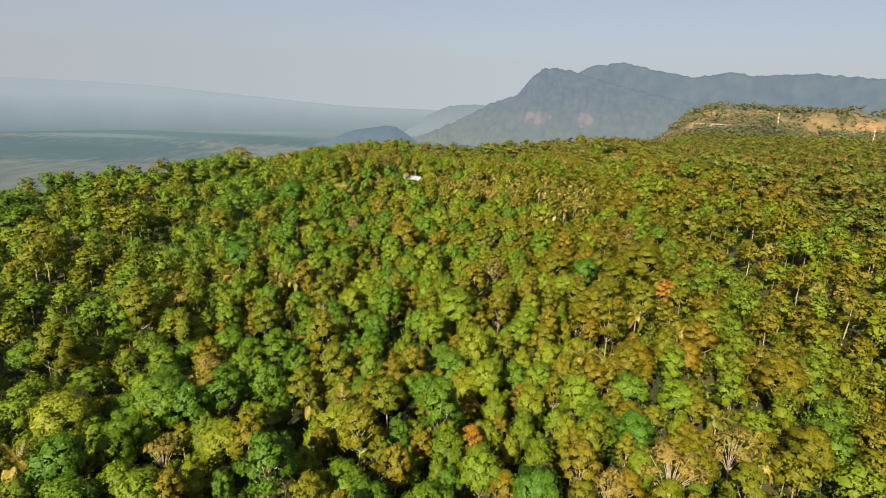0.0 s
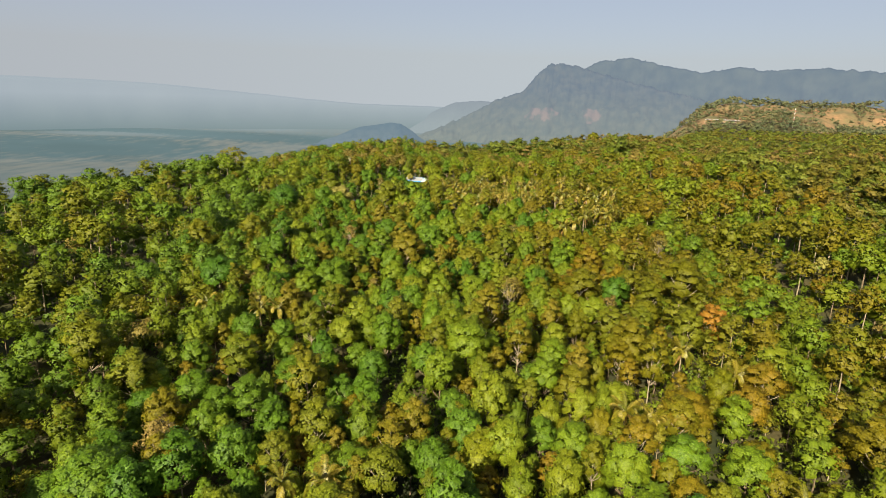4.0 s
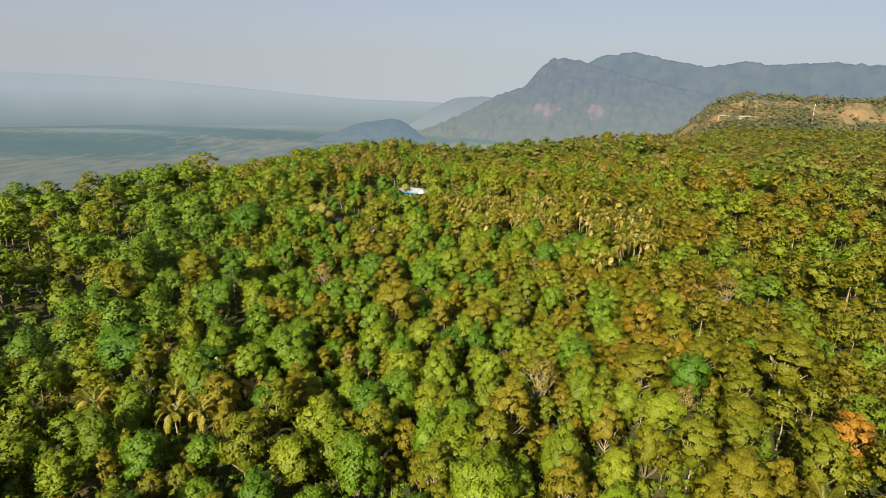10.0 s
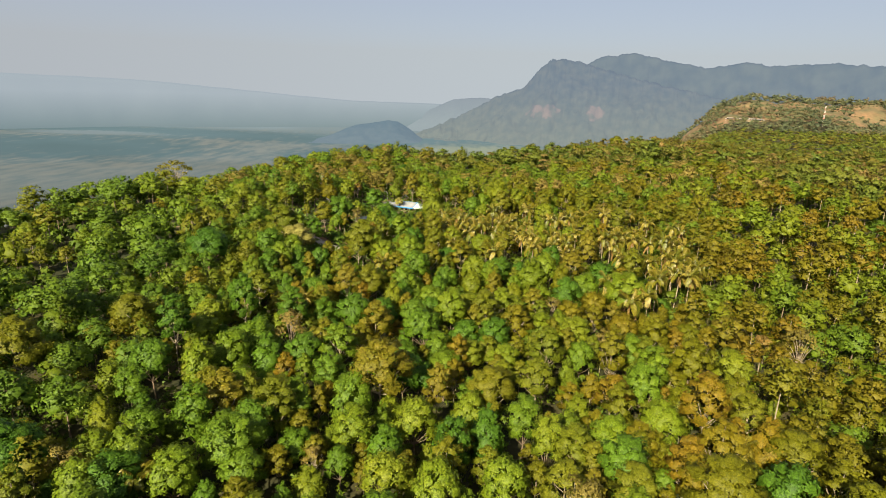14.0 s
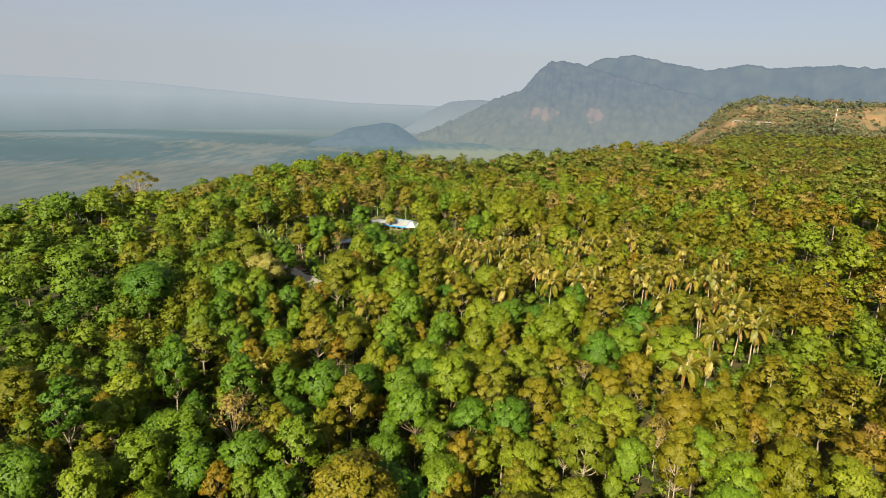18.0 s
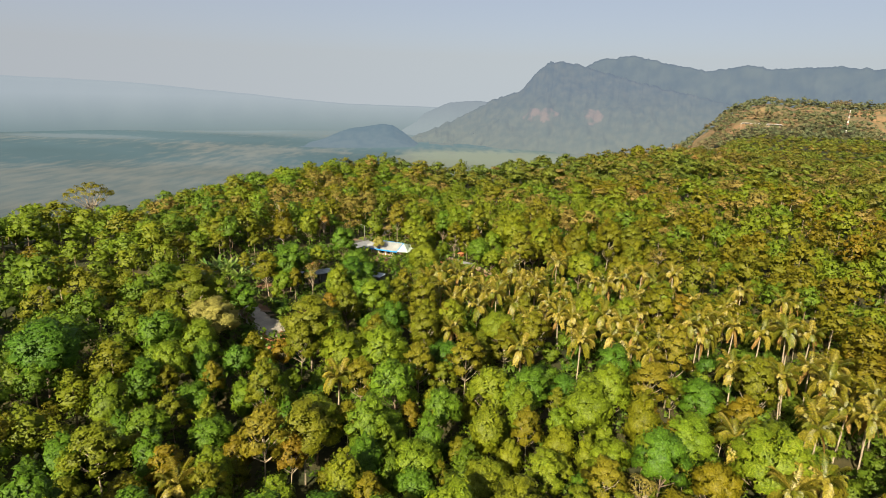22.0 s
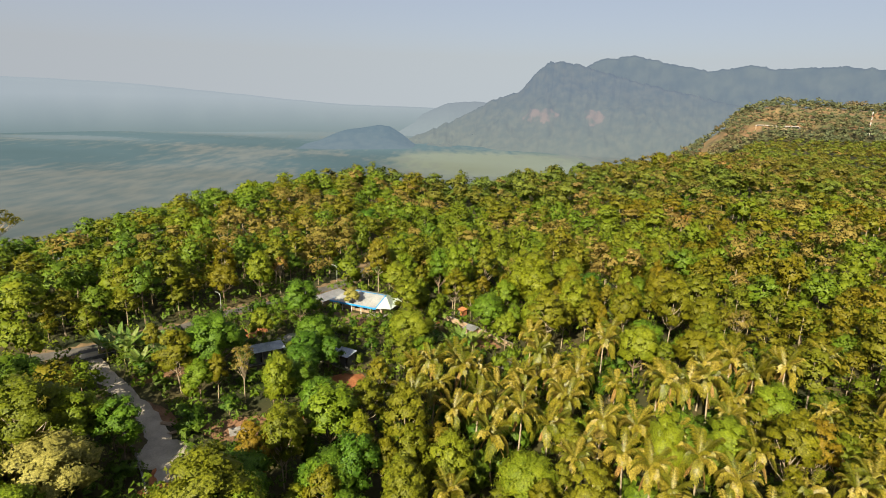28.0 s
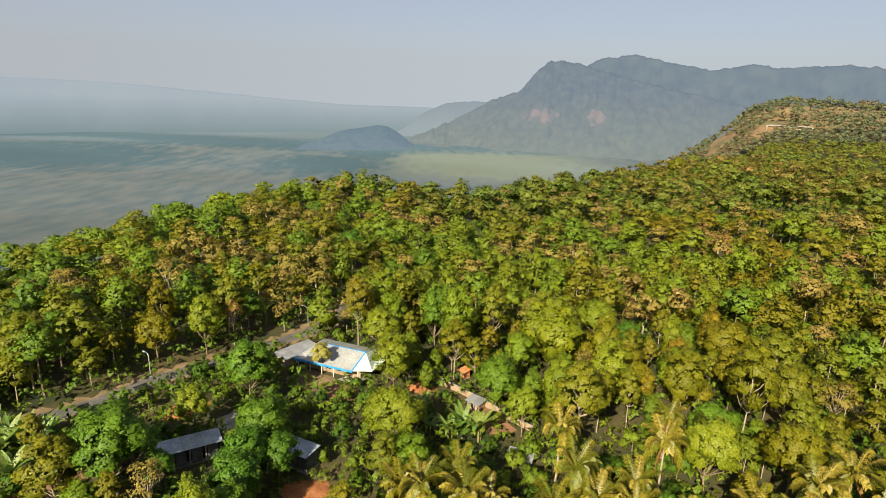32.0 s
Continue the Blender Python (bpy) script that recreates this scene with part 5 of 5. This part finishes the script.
shed("long_shed", -36.0, 453.4, -28, 12.0, 3.4, 3.7, 0.3, BLUE_SHEET, DARK_WALL, "dark block shed with a dull blue-grey sheet roof under trees", 4)
shed("tin_shelter", 6.6, 473.0, -40, 3.4, 2.2, 1.9, 0.3, GREY_SHEET, TIMBER, "small timber shelter with a grey sheet roof", 2)
shed("tin_shelter", 14.0, 452.6, -20, 4.6, 2.6, 2.0, 0.3, GREY_SHEET, TIMBER, "small timber shelter with a rusty grey sheet roof", 2)
shed("outhouse", 5.2, 486.9, -45, 1.9, 1.8, 2.2, 0.2, ORANGE_BRICK, ORANGE_BRICK, "small orange brick outhouse among trees", 1)
shed("roadside_stall", -61.6, 481.2, 42, 4.4, 1.9, 1.9, 0.25, DARK_METAL, DARK_METAL, "black metal roadside stall beside the lane", 2)
shed("roadside_stall", -77.2, 462.6, 44, 1.5, 1.6, 1.8, 0.2, DARK_METAL, DARK_METAL, "black metal roadside stall beside the lane", 1)
shed("roadside_stall", -69.4, 471.4, 50, 2.4, 1.6, 1.7, 0.2, DARK_METAL, DARK_METAL, "black metal roadside stall beside the lane", 1)


def wall_run(name, line, height, thick, mat, label):
    """A wall in straight lengths, each following the fall of the land."""
    x0, y0 = line[0]
    z0 = float(land(x0, y0))
    root = thing(name, x0, y0, 0, label, "wall")
    for (ax, ay), (bx, by) in zip(line[:-1], line[1:]):
        length = math.hypot(bx - ax, by - ay)
        n = max(1, round(length / 2.4))
        for i in range(n):
            px, py = ax + (bx - ax) * i / n, ay + (by - ay) * i / n
            turn = math.degrees(math.atan2(by - ay, bx - ax))
            pz = float(land(px, py))
            sec = part("wall_length", box_bm(0.01, length / n - 0.01, -thick / 2, thick / 2, -0.5, height, 0.03), mat, root)
            sec.matrix_local = pose(px - x0, py - y0, pz - z0, 0, 0, turn)
            part("coping", box_bm(0.0, length / n - 0.02, -thick / 2 - 0.06, thick / 2 + 0.06, height + 0.003, height + 0.1, 0.02), CONCRETE, sec)
    return root


wall_run("garden_wall", [(-14, 495), (-8, 491), (-3, 486.3), (3.1, 480.6), (9.8, 474.3), (15.8, 468.0), (20.6, 463.4)], 1.5, 0.25, PLASTER, "tan plastered garden wall running down the slope")
wall_run("low_wall", [(-76, 424.5), (-69, 416.5), (-61.5, 408), (-54.5, 397.5)], 0.8, 0.22, WHITE_WALL, "low whitewashed wall along the drive")
wall_run("kerb_wall", [(-94, 443.5), (-90, 447.4), (-86.5, 450.6)], 1.1, 0.3, DARK_WALL, "dark block culvert wall under the lane")


def lamp(x, y, turn):
    root = thing("street_lamp", x, y, turn, "tall grey street lamp with a curved arm, beside the lane", "street lamp", group="street lamps")
    part("base", box_bm(-0.2, 0.2, -0.2, 0.2, -0.4, 0.25), CONCRETE, root)
    pts = [(0, 0, 0.2), (0, 0, 3.0), (0, 0, 5.4), (0.25, 0, 6.0), (0.8, 0, 6.35), (1.5, 0, 6.4)]
    part("pole", mesh_of("lamp_pole", *tube(pts, [0.11, 0.09, 0.075, 0.07, 0.06, 0.055], 8), POLE, True), None, root)
    head = part("head", box_bm(1.4, 2.2, -0.16, 0.16, 6.34, 6.48, 0.04), POLE, root)
    part("lens", box_bm(1.5, 2.1, -0.11, 0.11, 6.30, 6.338, 0), WHITE_WALL, head)


lamp(-70.8, 480.2, 150)
lamp(-40.4, 517.0, 160)


def timber_pile(x, y, turn, n):
    root = thing("timber_pile", x, y, turn, "loose pile of sawn grey boards on bare earth", "timber")
    for i in range(n):
        b = part("board", box_bm(-1.6, 1.6, -0.12, 0.12, 0, 0.09, 0.01), TIMBER, root)
        b.matrix_local = pose(float(rng.uniform(-0.4, 0.4)), (i % 4) * 0.3 - 0.45, 0.14 + (i // 4) * 0.1, 0, 0, float(rng.uniform(-9, 9)))


timber_pile(-61.0, 420.5, -15, 9)
timber_pile(-58.0, 418.0, 30, 6)
timber_pile(-53.0, 404.5, 70, 6)
slab = tagged(new("concrete_slab"), "pale concrete slab on bare earth", "slab")
slab.matrix_world = pose(-44, 420, float(land(-44, 420)), 0, 0, 25)
part("slab_top", box_bm(-3.2, 3.2, -1.5, 1.5, -0.4, 0.35, 0.04), CONCRETE, slab)


# ---- the far hill: long white building, gabled hall, lattice mast ----
# white limewash toned down: the far haze is put into the wall colour
HAZED_WALL = surface("haze_toned_limewash", (0.34, 0.325, 0.29), (0.45, 0.43, 0.39), 0.3, fine=2)


def long_building(x, y, turn):
    root = thing("hill_building", x, y, turn, "long low white building with an open arcade on the hill", "building")
    n, bay = 15, 5.0
    half = n * bay / 2
    part("plinth", box_bm(-half - 1, half + 1, -1, 9, -6, 0.5, 0.1), PLASTER, root)
    part("back_wall", box_bm(-half, half, 7.6, 8.0, 0.5, 4.6), PLASTER, root)
    for i in range(0, n, 3):
        a = -half + i * bay
        part("roof", slab_bm([(a + 0.4, -1.2, 4.9), (a + 3 * bay - 1.6, -1.2, 4.9), (a + 3 * bay - 1.6, 9, 5.6), (a + 0.4, 9, 5.6)], 0.4), HAZED_WALL, root)
    for i in range(n):
        a = -half + i * bay
        part("pier", box_bm(a, a + 0.5, 0, 0.5, 0.5, 4.6), PLASTER, root)
        # dark sheet set in each bay in place of the shade inside the arcade
        if i % 7 != 3:
            part("dark_opening", box_bm(a + 0.6, a + bay - 0.1, 3.0, 3.2, 0.5, 4.4), DARK_WALL, root)
    for sx in (-1, 1):
        w = part("wing", box_bm(sx * half - 1.0, sx * half + 1.0, -16, -1.25, -5, 3.4), PLASTER, root)
        part("wing_roof", slab_bm([(sx * half - 1.3, -16.5, 3.4), (sx * half + 1.3, -16.5, 3.4), (sx * half + 1.3, -1.3, 4.4), (sx * half - 1.3, -1.3, 4.4)], 0.2), HAZED_WALL, w)
    hall = thing("hill_hall", x + 6 * math.cos(radians(turn)) + 14 * math.sin(radians(turn)), y + 6 * math.sin(radians(turn)) - 14 * math.cos(radians(turn)), turn,
                 "white gabled hall below the long building on the hill", "building")
    part("walls", box_bm(-7, 7, -5, 5, -4, 4, 0.05), PLASTER, hall)
    for s in (-1, 1):
        part("roof_slope", slab_bm([(0, -6, 8.0), (s * 9, -6, 3.6), (s * 9, 6, 3.6), (0, 6, 8.0)], 0.25), HAZED_WALL, hall)
    part("gable", slab_bm([(-7, -5.02, 4.0), (7, -5.02, 4.0), (0, -5.02, 7.6)], 0.05), HAZED_WALL, hall)


long_building(654, 1479, -28)


def mast(x, y, height, half, label):
    root = thing("lattice_mast", x, y, 20, label, "mast")
    n = 9
    for i in range(n):
        z0, z1 = height * i / n, height * (i + 1) / n
        w0, w1 = half * (1 - 0.72 * i / n), half * (1 - 0.72 * (i + 1) / n)
        pieces = []
        c0 = [(-w0, -w0, z0), (w0, -w0, z0), (w0, w0, z0), (-w0, w0, z0)]
        c1 = [(-w1, -w1, z1), (w1, -w1, z1), (w1, w1, z1), (-w1, w1, z1)]
        for k in range(4):
            j = (k + 1) % 4
            pieces += [tube([c0[k], c1[k]], [0.13, 0.13], 4), tube([c0[k], c1[j]], [0.07, 0.07], 4), tube([c0[j], c1[k]], [0.07, 0.07], 4), tube([c1[k], c1[j]], [0.07, 0.07], 4)]
        part("mast_section", mesh_of("mast_section", *joined(pieces), RED_PAINT if i % 2 else WHITE_WALL), None, root, "red section" if i % 2 else "white section")
    for k in range(4):
        part("antenna", box_bm(-0.25 + half * 0.5 * math.cos(k * 1.57), 0.25 + half * 0.5 * math.cos(k * 1.57), -0.25 + half * 0.5 * math.sin(k * 1.57), 0.25 + half * 0.5 * math.sin(k * 1.57), height - 3.4, height - 0.6), WHITE_WALL, root)


mast(777, 1398, 42, 1.2, "red and white lattice radio mast on the hill")
mast(905, 1255, 34, 1.3, "slim red and white lattice mast above the forest")
